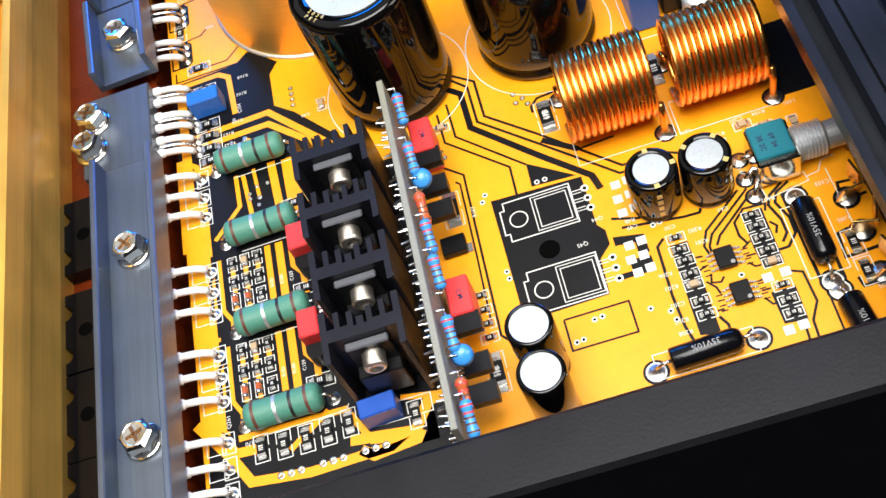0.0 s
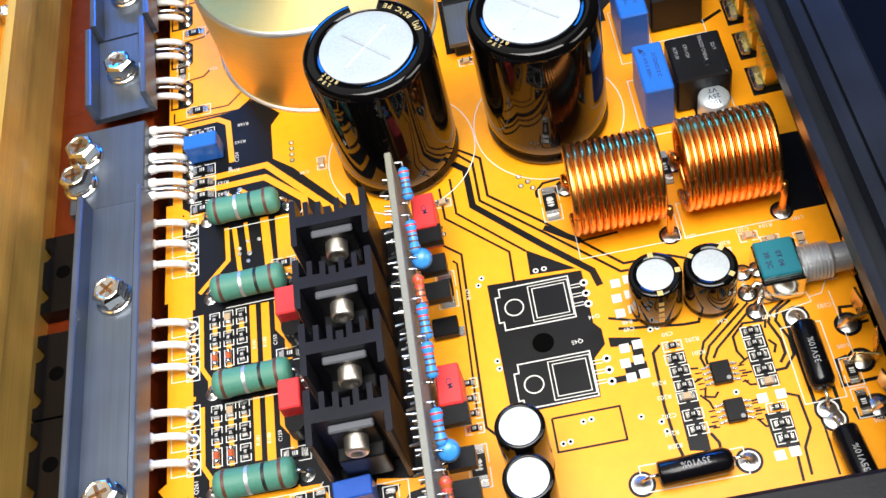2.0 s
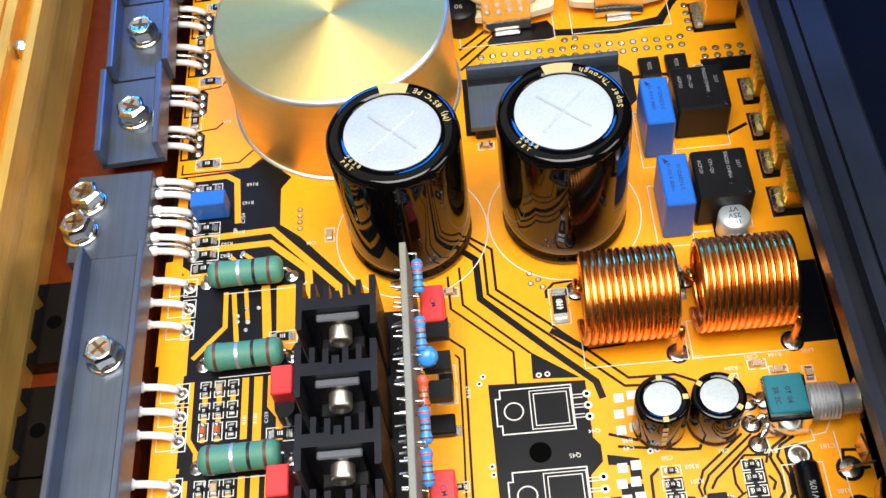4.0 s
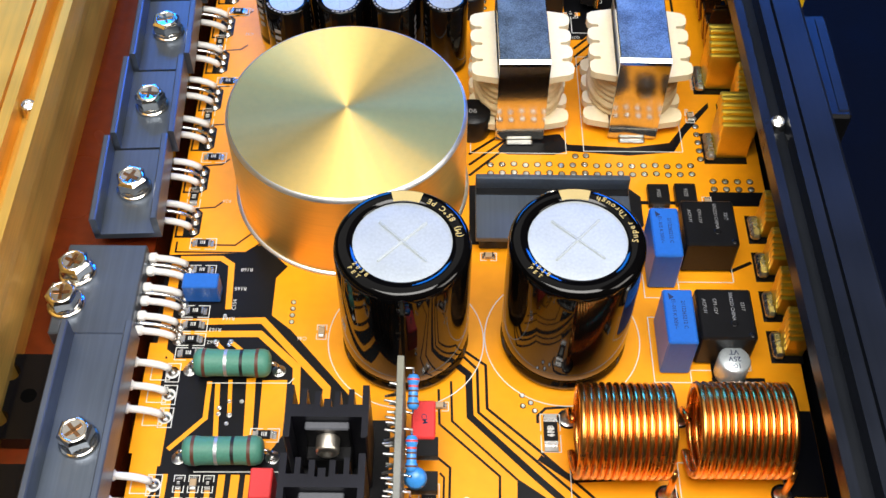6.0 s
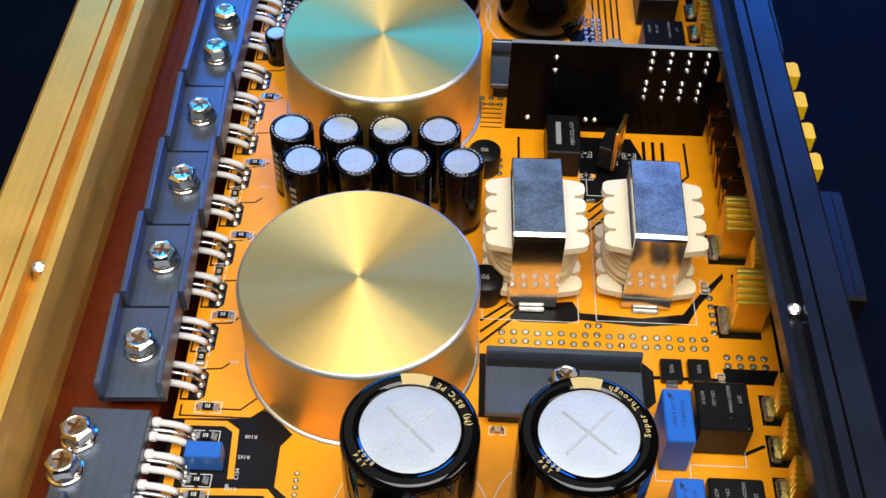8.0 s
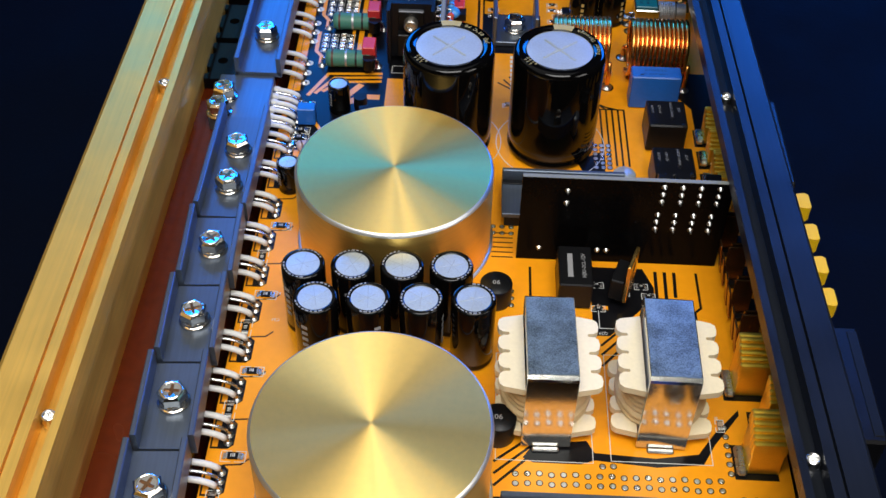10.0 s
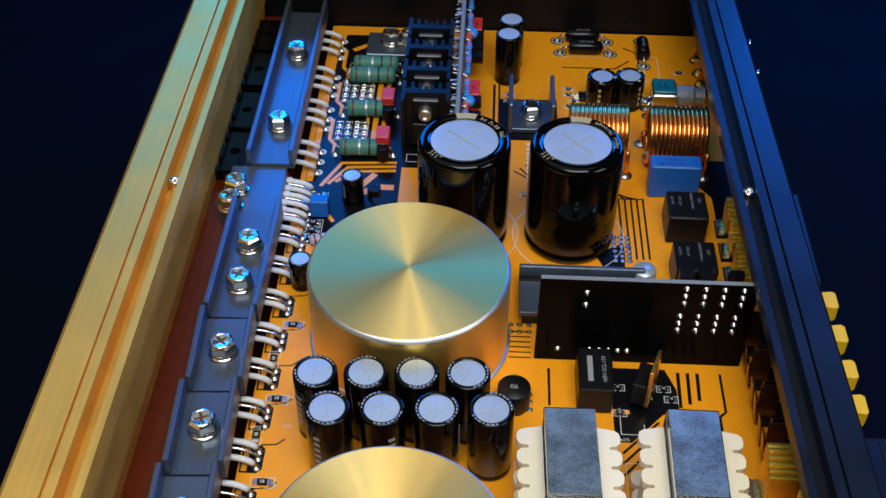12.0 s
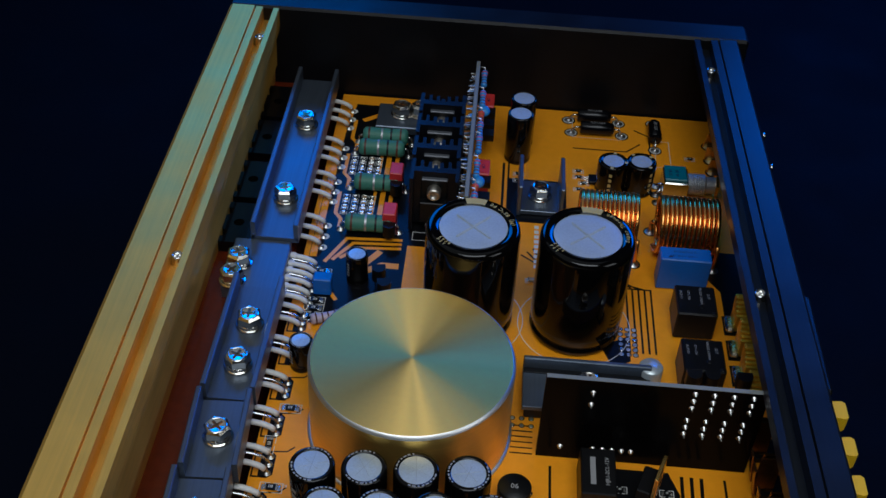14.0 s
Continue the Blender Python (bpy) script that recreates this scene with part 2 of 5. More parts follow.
    def strip(self, pts, w, z, closed=False):
        """A flat printed line of width w along the points."""
        P = [Vector(p) for p in pts]
        n = len(P)
        vs, fs = [], []
        for i, p in enumerate(P):
            a = P[i - 1] if (i or closed) else None
            b = P[(i + 1) % n] if (i < n - 1 or closed) else None
            d1 = (p - a).normalized() if a is not None else (b - p).normalized()
            d2 = (b - p).normalized() if b is not None else d1
            t = (d1 + d2)
            t = t.normalized() if t.length > 1e-6 else d1
            nrm = Vector((-t.y, t.x))
            k = w / 2 / max(0.4, nrm.dot(Vector((-d1.y, d1.x))))
            vs += [(p.x + nrm.x * k, p.y + nrm.y * k, z), (p.x - nrm.x * k, p.y - nrm.y * k, z)]
        for i in range(n if closed else n - 1):
            j = (i + 1) % n
            fs.append((2 * i + 1, 2 * j + 1, 2 * j, 2 * i))
        return self.add(vs, fs)

    def patch(self, poly, z):
        return self.add([(x, y, z) for x, y in poly], [tuple(range(len(poly)))])

    def disc(self, x, y, r, z, seg=12, hole=0.0):
        o = [(x + r * math.cos(2 * math.pi * i / seg), y + r * math.sin(2 * math.pi * i / seg), z) for i in range(seg)]
        if not hole:
            return self.add(o, [tuple(range(seg))])
        q = [(x + hole * math.cos(2 * math.pi * i / seg), y + hole * math.sin(2 * math.pi * i / seg), z) for i in range(seg)]
        return self.add(o + q, [(i, (i + 1) % seg, seg + (i + 1) % seg, seg + i) for i in range(seg)])

    def turned(self):
        """The same mesh turned a quarter round the upright axis."""
        self.v = [(-y, x, z) for x, y, z in self.v]
        return self

    def data(self, name, mat):
        me = bpy.data.meshes.new(name)
        me.from_pydata([(x * MM, y * MM, z * MM) for x, y, z in self.v], [], self.f)
        me.polygons.foreach_set("use_smooth", self.smooth)
        me.materials.append(mat)
        me.update()
        return me


def at(x, y, z=0.0, rz=0.0, rx=0.0, ry=0.0):
    return pose(x * MM, y * MM, z * MM, rx, ry, rz)


def part(name, mesh, mat, parent, label=""):
    ob = new(name, mesh.data(name, mat))
    ob.parent = parent
    return tagged(ob, label=label)


def thing(name, label, category, m=None, group="", kind=""):
    ob = new(name)
    ob.empty_display_size = 0.005
    ob.matrix_world = m or Matrix()
    return tagged(ob, label, category, group, kind)


def solid(name, mesh, mat, label, category, m=None, group="", kind=""):
    """A thing that is one plain mesh."""
    ob = new(name, mesh.data(name, mat))
    ob.matrix_world = m or Matrix()
    return tagged(ob, label, category, group, kind)


def words(text, size, mat, parent, m, bold=0.0):
    """Raised print in the built-in font, turned into a mesh under its thing; m in millimetre coordinates."""
    cu = bpy.data.curves.new("print", "FONT")
    cu.body, cu.size, cu.align_x, cu.align_y, cu.offset = text, size, "CENTER", "CENTER", bold
    cu.resolution_u = 2
    tmp = bpy.data.objects.new("print", cu)
    me = bpy.data.meshes.new_from_object(tmp)
    bpy.data.objects.remove(tmp)
    me.transform(Matrix.Scale(MM, 4) @ m)
    me.materials.clear()
    me.materials.append(mat)
    ob = new("print", me)
    ob.parent = parent
    return ob


def flat(x, y, z, deg=0.0):
    """A place for print, in millimetres."""
    return Matrix.Translation((x, y, z)) @ Matrix.Rotation(radians(deg), 4, "Z")


# ---- the case ----
solid("ground", Mesh().box(0, 300, -41, 8000, 8000, 8), TABLE, "black leatherette table top under the amplifier", "table", kind="structure")
solid("floor", Mesh().box(-2, 302, -20, 168, 452, 4), BLACKANO, "black aluminium floor of the amplifier case", "floor", kind="structure")
solid("trim", Mesh().box(-97.7, 302, -16, 27, 452, 19), KAPTON, "amber polyimide film over the heatsink ledge", "insulating film", kind="structure")


def along(profile, y0, y1):
    """A profile in x and z drawn along the case."""
    return Mesh().prism(profile, y0, y1, Matrix(((1, 0, 0, 0), (0, 0, 1, 0), (0, 1, 0, 0), (0, 0, 0, 1))))


def side_profile(s, inner, foot, broad):
    """An extruded side: thin lip, screw groove, broad rounded top, and a body set back under the lip."""
    p = [(0, 34.5 if s > 0 else 31.5), (0, 39), (2.2, 39), (2.2, 33), (6.6, 33), (6.6, 39.2), (9.4, 39.2), (9.4, 38), (10.0, 38), (10.0, 39.6), (10 + 11 * broad, 39.6), (10 + 12.4 * broad, 38.8), (10 + 13 * broad, 37), (11 + 13 * broad, -32)]
    q = [(inner + s * x, z) for x, z in p + foot]
    return q if s < 0 else q[::-1]


solid("wall_left", along(side_profile(-1, -107.5, [(3.4, -32), (3.4, 3.2), (3.0, 11), (2.2, 11.6), (1.8, 26), (0.4, 28)], 0.82), 76, 528), GOLDWALL, "brushed gold anodised heatsink side wall with screw groove", "wall", kind="structure")
solid("wall_right", along(side_profile(1, 67.2, [(14.5, -32), (14.5, 32), (12, 34.5)], 0.62), 76, 528), BLACKANO, "brushed black anodised side wall with screw groove", "wall", at(67.5, 300, 0, 0.9) @ at(-67.5, -300), kind="structure")
solid("wall_front", Mesh().box(-21, 69.5, -32, 214, 13, 71.5, 1.0), ENDPLATE, "matt black end panel of the case", "wall", kind="structure")
solid("wall_back", Mesh().box(-21, 534.5, -32, 214, 13, 71.5, 1.0), ENDPLATE, "black anodised far end panel of the case", "wall", kind="structure")


# ---- the board and its copper pattern ----
board = thing("circuit_board", "orange and black printed circuit board of an amplifier", "circuit board", kind="structure")
part("board_sheet", Mesh().box(-0.7, 305, -1.6, 160.6, 444, 1.6, 0.1), MASK, board)
BLK, ORG, SLK = Mesh(), Mesh(), Mesh()
PADS, HOLES = Mesh(), Mesh()
TRACKS = []


def black(*pts):
    BLK.patch(pts, 0.036 + 0.002 * (len(BLK.f) % 9))


def gap(w, *pts):
    BLK.strip(pts, w, 0.03 + 0.0007 * (len(BLK.f) % 7))


def track(w, *pts):
    TRACKS.append(w)
    ORG.strip(pts, w, 0.06 + 0.004 * (len(TRACKS) % 7))


def line(*pts, w=0.22, closed=False):
    SLK.strip(pts, w, 0.09, closed)


def frame_line(x, y, sx, sy):
    line((x - sx / 2, y - sy / 2), (x + sx / 2, y - sy / 2), (x + sx / 2, y + sy / 2), (x - sx / 2, y + sy / 2), closed=True)


def via(x, y, r=0.75):
    PADS.lathe([(r, 0.1), (r * 0.9, 0.22), (r * 0.5, 0.12), (0, 0.05)], 10, x, y)
    BLK.disc(x, y, r * 1.35, 0.032, 10)


def hole_pad(x, y, r=0.8):
    SLK.disc(x, y, r, 0.1, 10)
    HOLES.disc(x, y, r * 0.5, 0.13, 8)


def ring(x, y, r, w=0.25):
    SLK.disc(x, y, r, 0.09, 64, r - w)


def ref(text, x, y, deg=180, size=2.0):
    words(text, size * 0.88, SILK, board, flat(x, y, 0.1, deg), 0.0)


# first channel, output side
black((-80.8, 88.4), (-79, 114.4), (-74, 110.5), (-74, 192.8), (-44.5, 192.8), (-44.5, 88.4))
black((-46, 90.4), (-46, 173.3), (-21, 173.3), (-21, 90.4))
track(2.6, (-78.5, 114.4), (-78.5, 220))
track(2.4, (-80, 115.4), (-73, 105.6), (-66, 105.1))
for r in (111.6, 136.8):
    track(1.1, (-72.4, r + 22), (-72.4, r + 7), (-70.4, r + 3.5), (-70.4, r + 1))
    gap(0.9, (-74.2, r + 24), (-74.2, r + 18), (-75.2, r + 16.5), (-75.2, r + 8), (-74.2, r + 6.5), (-74.2, r))
    track(2.0, (-56.3, r + 22), (-56.3, r + 5))
    track(1.6, (-53.2, r + 22), (-53.2, r + 14), (-51.0, r + 11), (-51, r + 5))
    track(1.2, (-69, r + 21), (-69, r + 6))
    track(1.2, (-65.6, r + 21), (-65.6, r + 6))
    track(1.2, (-62.3, r + 21), (-62.3, r + 16))
    track(1.6, (-59.4, r + 22), (-59.4, r + 6))
track(1.6, (-72, 109), (-46, 108.5), (-41, 99.1), (-30, 96.5))
track(2.6, (-46, 100.6), (-31, 98.5), (-27, 104.6), (-21, 105.6))
track(1.5, (-60, 102.6), (-50, 109.5))
track(2.4, (-82, 115.4), (-74, 104.6), (-70, 97.7), (-56, 96), (-37, 96.5), (-33, 98.7))
for x in (-63, -60.6, -58.2, -53, -50.6, -48.2, -43, -40.6, -38.2):
    via(x, 97.2, 0.95)
black((-81, 221.6), (-61.8, 222.4), (-57, 225.4), (-49.5, 218.2), (-52.2, 214.5), (-52.2, 202.9), (-46.9, 198.5), (-31.3, 180), (-31.3, 172), (-45, 172), (-45, 189), (-60, 196), (-81, 196))
black((-81, 197), (-58, 197), (-46, 190), (-46, 170), (-71, 164), (-74, 170), (-74, 178), (-81, 184))
track(2.4, (-80.4, 194.3), (-80.6, 164))
track(1.6, (-77.8, 220.4), (-67, 220.6), (-64.2, 218.6), (-63.4, 204.6))
track(1.9, (-76.3, 200.5), (-54.2, 201.3), (-36.8, 181.9), (-37, 172))
track(1.9, (-78.7, 196.9), (-54.6, 197.3), (-44.6, 187.8), (-43.7, 172))
track(1.5, (-79, 193), (-76, 190.6), (-75.6, 187.6))
track(3.4, (-79.2, 188), (-70.4, 188.2))
track(1.1, (-65.4, 194.8), (-61.9, 191))
track(1.1, (-61.6, 194.9), (-57.2, 191.1), (-56, 186))
track(1.2, (-72.8, 165.1), (-65.2, 173.4), (-65.4, 183.5))
track(1.2, (-63.4, 183), (-61.8, 164.6))
track(1.0, (-60.4, 184), (-59.6, 174.5))
track(2.2, (-55.4, 184.5), (-54.4, 166))
track(6.0, (-49.6, 184), (-49.3, 170), (-52, 165.4))
via(-65.4, 194.8, 0.7)
via(-61.6, 194.9, 0.7)
via(-59.6, 174.3, 0.7)
via(-62.2, 176.2, 0.6)
via(-62.2, 174.6, 0.6)
gap(0.5, (-79.5, 226), (-79.5, 222.6), (-61, 222.6), (-57, 226))
gap(0.5, (-76, 226), (-75, 225), (-64, 225), (-60, 229))
# first channel, input side
gap(1.7, (-6, 189.5), (-2.4, 186.2), (-2.1, 174.6), (13, 159.1), (23, 149.4), (24, 145))
gap(0.7, (-3.5, 193), (1.8, 188.8), (2, 176.8), (14.1, 165.7), (30.5, 149.6), (41, 149.4), (46, 147))
gap(0.7, (-4, 191.6), (-0.3, 187.7), (-0.1, 175.7), (13.9, 162.5), (29.4, 147.6), (34, 147.4))
gap(0.6, (-6.7, 184.3), (-6.4, 173.3), (8.7, 158.3))
black((8.7, 158.6), (8.5, 151.5), (19.5, 150.8))
gap(0.6, (-9.7, 182), (-9.4, 172.5), (4.7, 159.1), (4.5, 150.6))
gap(0.6, (-11.2, 165), (-6.8, 161.1), (-7.2, 137.4), (-7.5, 115), (-4, 111))
gap(0.5, (-9.2, 159.8), (-8.2, 158.7), (-8.5, 136.5), (-9, 118))
gap(0.7, (14, 173), (14, 175), (16, 177), (22, 177.5))
gap(1.6, (14, 164), (22, 158))
gap(0.6, (22, 158), (31, 158.5))
gap(0.7, (25.7, 132.8), (39.9, 130.7), (43.5, 130.6), (44, 131.6))
gap(0.7, (24, 136), (30, 134), (33, 134))
gap(0.6, (53.2, 133.3), (43.3, 125.4), (41.7, 121.7), (42.2, 119.4))
gap(0.6, (55.2, 133), (44.3, 124.2), (42.8, 121.3), (42.8, 119.8))
gap(0.6, (57.3, 133), (45.8, 123.2), (44.4, 121))
gap(0.7, (64.3, 131.6), (60.9, 129.7), (59.8, 127.2), (61.4, 122.5), (61.3, 118.3), (58.8, 115.5), (56.6, 115.4))
gap(0.7, (62.8, 131.8), (59.3, 129.5), (58.2, 127.1), (59.6, 122.6), (59.6, 119), (58, 117))
gap(0.7, (33.8, 126.8), (31.9, 125.1), (31.4, 112), (31.8, 104), (33, 98))
gap(0.6, (57.1, 125.9), (57.7, 127.8), (52.7, 128.1), (49.8, 125.3), (49.7, 121.7), (50.9, 119))
gap(0.6, (57, 123), (58.2, 121.4), (57.4, 119.6))
gap(0.5, (40.6, 119.4), (38.9, 119.6))
gap(0.5, (40.6, 116.8), (38.9, 116.2))
gap(0.5, (49.4, 118.4), (51.6, 119.7))
gap(0.5, (49.4, 116.2), (51.6, 116.2))
gap(0.5, (49.4, 114.6), (50.5, 113.2), (51.8, 113.1))
gap(0.5, (41, 114.6), (40.4, 112.4), (42.4, 111.9), (43.4, 113))
gap(0.5, (39.4, 113), (41, 111), (41.4, 109.2))
gap(0.5, (49.6, 109.4), (51, 109.6))
gap(0.5, (49.8, 107), (51.8, 107))
gap(0.5, (49.8, 105.2), (51, 103.2), (52, 103.2))
gap(0.5, (41, 105.4), (39.4, 105.4))
gap(0.6, (57, 109.7), (59.4, 108.6), (59.7, 101), (57.4, 97), (57, 91))
gap(0.6, (55.5, 97), (55, 90))
gap(0.7, (39.4, 104), (40.6, 101.6), (40.6, 98))
black((34.6, 124.4), (34.2, 101), (38.6, 100), (38.8, 113), (38.6, 124.4))
black((51.8, 127.2), (51.6, 118), (52, 112), (56.6, 112), (56.6, 127))
black((51.4, 106), (51.6, 98), (56.6, 97.4), (56.8, 106))
gap(0.8, (61.9, 129), (66.3, 129), (67, 125), (67, 104.4), (66, 102), (63, 102), (62.2, 104.4), (61.9, 129))
gap(0.8, (79, 109.4), (69, 109), (69.4, 115), (72, 115.6))
gap(0.8, (79, 101.2), (70, 101.2), (69.6, 103.6))
gap(0.7, (79, 127), (74, 127.4), (73.4, 123.6), (76, 122.6), (79, 123))
gap(0.5, (62.6, 103), (62.4, 90))
line((58.2, 132.2), (58.6, 128.6), (68.6, 130.2), (68.2, 133))
line((68.6, 131.4), (71.4, 131.8), (73, 134.6), (76, 134.8))
line((73, 132), (73.4, 116))
black((-2, 151), (20.5, 150), (20.5, 135.6), (22, 133.6), (22, 129.6), (19, 126.6), (18.5, 117.1), (-1.5, 116.6))
black((22, 119.6), (30, 119.6), (30, 123.6), (25, 124.1), (25, 121.1), (22, 121.1))
black((23, 131.1), (30, 129.6), (30, 124.6), (27.5, 124.6), (27.5, 128.1), (23, 128.6))
gap(0.5, (7, 114.1), (22, 114.1), (22, 106.1), (7, 106.1), (7, 114.1))
black((62, 177), (79.5, 177), (79.5, 154.6), (70, 154.6), (70, 160), (62, 168))
track(2.4, (-43.9, 97.7), (-41.1, 95.5), (-30.9, 96.5), (-29.7, 98.4))
track(1.4, (-33.1, 107.3), (-24.3, 105.7))
black((-36, 95.2), (-26, 95.2), (-26, 103.4), (-28.4, 103.4), (-28.4, 97.4))
# middle of the board
black((6, 259.5), (9, 264), (24, 266), (26, 262), (43, 261), (55, 263), (60, 270), (68, 279), (68, 277), (60, 266.5), (56, 259.5), (43, 258), (26, 259.5), (22, 258), (9, 258))
for o in (0, 3, 6, 12):
    gap(0.8, (-2, 250 + o * 1.3), (9, 261 + o))
black((-2, 246.5), (41, 247), (45, 243), (45, 233), (42, 230), (42, 226), (-2, 226))
gap(1.2, (45, 241), (70, 241))
gap(0.7, (70, 241), (79, 241))
gap(0.8, (62, 333), (62, 318), (60, 316), (60, 300))
for x in (49, 52, 55):
    gap(1.1, (x, 333), (x - 0.4, 319 + (x - 49) * 0.5))
for o in (0, 3, 6.5):
    gap(0.8, (41.5, 313 - o), (30, 301 - 1.2 * o))
gap(0.8, (9, 333), (9, 318))
gap(1.0, (66, 218), (72, 221))
black((28, 334), (45, 334), (48, 326), (48, 317), (43, 316), (33, 305), (28, 305))
track(1.6, (28, 316.5), (33, 316.5))
line((30, 318), (30, 308), (37, 308), (37, 312))
for o in range(6):
    gap(0.5, (-3.5, 337 + 2.2 * o), (3.5, 337 + 2.2 * o))
black((57, 186), (70, 186), (70, 178), (57, 178))
black((64, 245), (79, 245), (79, 240), (64, 240))
# side strip by the switching transistors
for k in range(11):
    y = 232.3 + 15.35 * k
    black((-80.5, y + 5), (-75.5, y + 5), (-74, y + 3.6), (-74, y - 3.6), (-75.5, y - 5), (-80.5, y - 5))
    track(1.6, (-79.2, y + 4.4), (-79.2, y - 4.4))
    gap(0.5, (-76, y + 5), (-71, y + 5.5), (-69, y + 7.5))
# second channel
black((-79, 402), (-79, 470), (-74, 520), (-44, 520), (-44, 402), (-50, 393), (-62, 388), (-74, 386))
black((-46, 430), (-46, 500), (-26, 500), (-26, 430))
track(2.6, (-77.5, 420), (-77.5, 522))
for r in (439, 464, 488):
    track(1.5, (-73, r + 20), (-73, r + 7), (-70.5, r + 3.5), (-70.5, r - 3))
    track(2.0, (-56.3, r + 22), (-56.3, r + 5))
    track(1.6, (-53, r + 20), (-53, r + 8), (-50, r + 5))
    track(1.2, (-59.4, r + 22), (-59.4, r + 6))
for o in range(3):
    track(1.5, (-73 + 2.6 * o, 417.5 + 1.4 * o), (-66.5 + 2.6 * o, 431.4 - 2.4 * o), (-46, 432.6 - 2.4 * o))
track(2.6, (-58.4, 418), (-53.4, 425.6))
track(1.5, (-76, 404), (-70, 404), (-66, 398))
track(3.0, (-58, 414), (-52, 418), (-46, 418))
track(2.5, (-70, 508), (-62, 514), (-46, 514))
for o in range(5):
    gap(0.7, (-2 + 2.2 * o, 430 + 2 * o), (6 + 1.4 * o, 424 - 2 * o), (30 + 2 * o, 424 - 2 * o), (36 + 2.2 * o, 416), (36 + 2.2 * o, 384))
gap(1.0, (-10, 486), (-10, 446), (-4, 436))
gap(0.7, (-8, 488), (-8, 448))
black((-8, 476), (15, 476), (15, 449), (-8, 449))
black((66, 440), (79.5, 440), (79.5, 405), (70, 405), (70, 418), (66, 424))
gap(0.7, (44, 516), (50, 512), (50, 498), (46, 494))
gap(0.7, (18, 500), (40, 500), (46, 506))
black((26, 386), (36, 392), (36, 380), (30, 376))

# silkscreen
for x, y in ((-18, 196), (21, 197), (-20, 395), (17, 395)):
    ring(x, y, 19.5)
for yc in (143.6, 123.1):
    x0 = 0 if yc > 130 else 1.2
    line((x0 + 0.5, yc + 5.6), (x0 + 17, yc + 5.6), (x0 + 17, yc - 5.6), (x0 + 0.5, yc - 5.6), (x0 + 0.5, yc - 3.4), (x0 - 0.6, yc - 3.4), (x0 - 0.6, yc + 3.4), (x0 + 0.5, yc + 3.4), closed=True, w=0.3)
    frame_line(x0 + 12, yc, 9.4, 9.6)
    frame_line(x0 + 12, yc, 7.6, 8.0)
    ring(x0 + 3.4, yc, 2.3, 0.3)
    for k in (-2.5, 0, 2.5):
        line((x0 + 17, yc + k - 0.4), (x0 + 19.4, yc + k - 0.4))
        line((x0 + 17, yc + k + 0.4), (x0 + 19.4, yc + k + 0.4))
        hole_pad(x0 + 20.4, yc + k * 1.15, 1.0)
HOLES.disc(8.4, 133, 2.5, 0.12, 24)
for x, y in ((26, 127.6), (29, 128), (25.4, 123.9), (28.4, 124.2), (26, 120.2), (29, 120.6), (27.5, 144.6), (30.5, 145.1), (27, 140.6), (30, 141.1), (27, 136.6), (30, 137.1), (52, 109.6), (56, 109.8), (52, 96.3), (55.2, 96.6)):
    SLK.box(x, y, 0.05, 2.2, 2.2, 0.07)
for x, y in ((13.6, 112), (15.4, 112.2), (10, 108), (8.4, 107.8), (30, 108.6), (30.6, 106.2), (-3, 153.2), (-4, 151.4), (10, 152.3), (12, 152.4), (-2.6, 130.6), (-2.4, 128.6), (32.6, 131), (34.2, 131.3), (26, 110.6), (47, 112.1)):
    hole_pad(x, y, 0.7)
for k in range(18):
    for j in range(2):
        via(4 + 3.3 * k, 251 + 3.1 * j + 0.2 * (k % 3))
for k in range(6):
    via(63.2, 257 + 3.1 * k)
for k in range(4):
    for j in range(2):
        via(65.6 + 3.4 * k, 246 + 2.8 * j)
via(28, 257.6)
via(31, 257.8)
for x, y in ((10.5, 180.5), (12.5, 178.5), (10.6, 177.6), (13.4, 176.3), (24, 163), (25.8, 162.4), (24, 161), (26, 160.6), (57, 168), (-11, 170), (-10.4, 168), (-47, 207), (-47, 205), (-47, 203), (-47, 201), (-64, 202.6), (-65, 194), (-62, 194), (-60, 172), (-57, 178), (-60, 178)):
    via(x, y, 0.55)
for k in range(6):
    for j in range(3):
        via(33 + 2.4 * j, 383 + 2.4 * k, 0.8)
for y in (351, 348, 322, 319, 316):
    for x in (-3, 0, 3):
        via(x, y, 0.7)
for x, y, sx, sy in ((33, 158, 24, 10), (58, 158, 24, 10), (47.5, 219, 9, 19), (47.5, 194, 9, 19), (59.5, 197, 15, 18), (59, 223.5, 15, 18), (64.6, 115.7, 8.8, 18.7), (34, 96.6, 22, 6), (12, 277.5, 27, 38), (44.5, 278.5, 28, 38), (28, 515, 20, 14), (55, 500, 6, 18)):
    frame_line(x, y, sx, sy)
for r in (111.6, 136.8, 163, 186.6):
    line((-66, r - 3.6), (-46, r - 3.4), (-45, r - 2))
for c in (179.6, 149.8, 125.6, 102.4):
    for k in (-6.2, 0, 6.2):
        frame_line(-77.6, c + k, 4.6, 4.2)
        frame_line(-74.6, c + k, 3.2, 5.2)
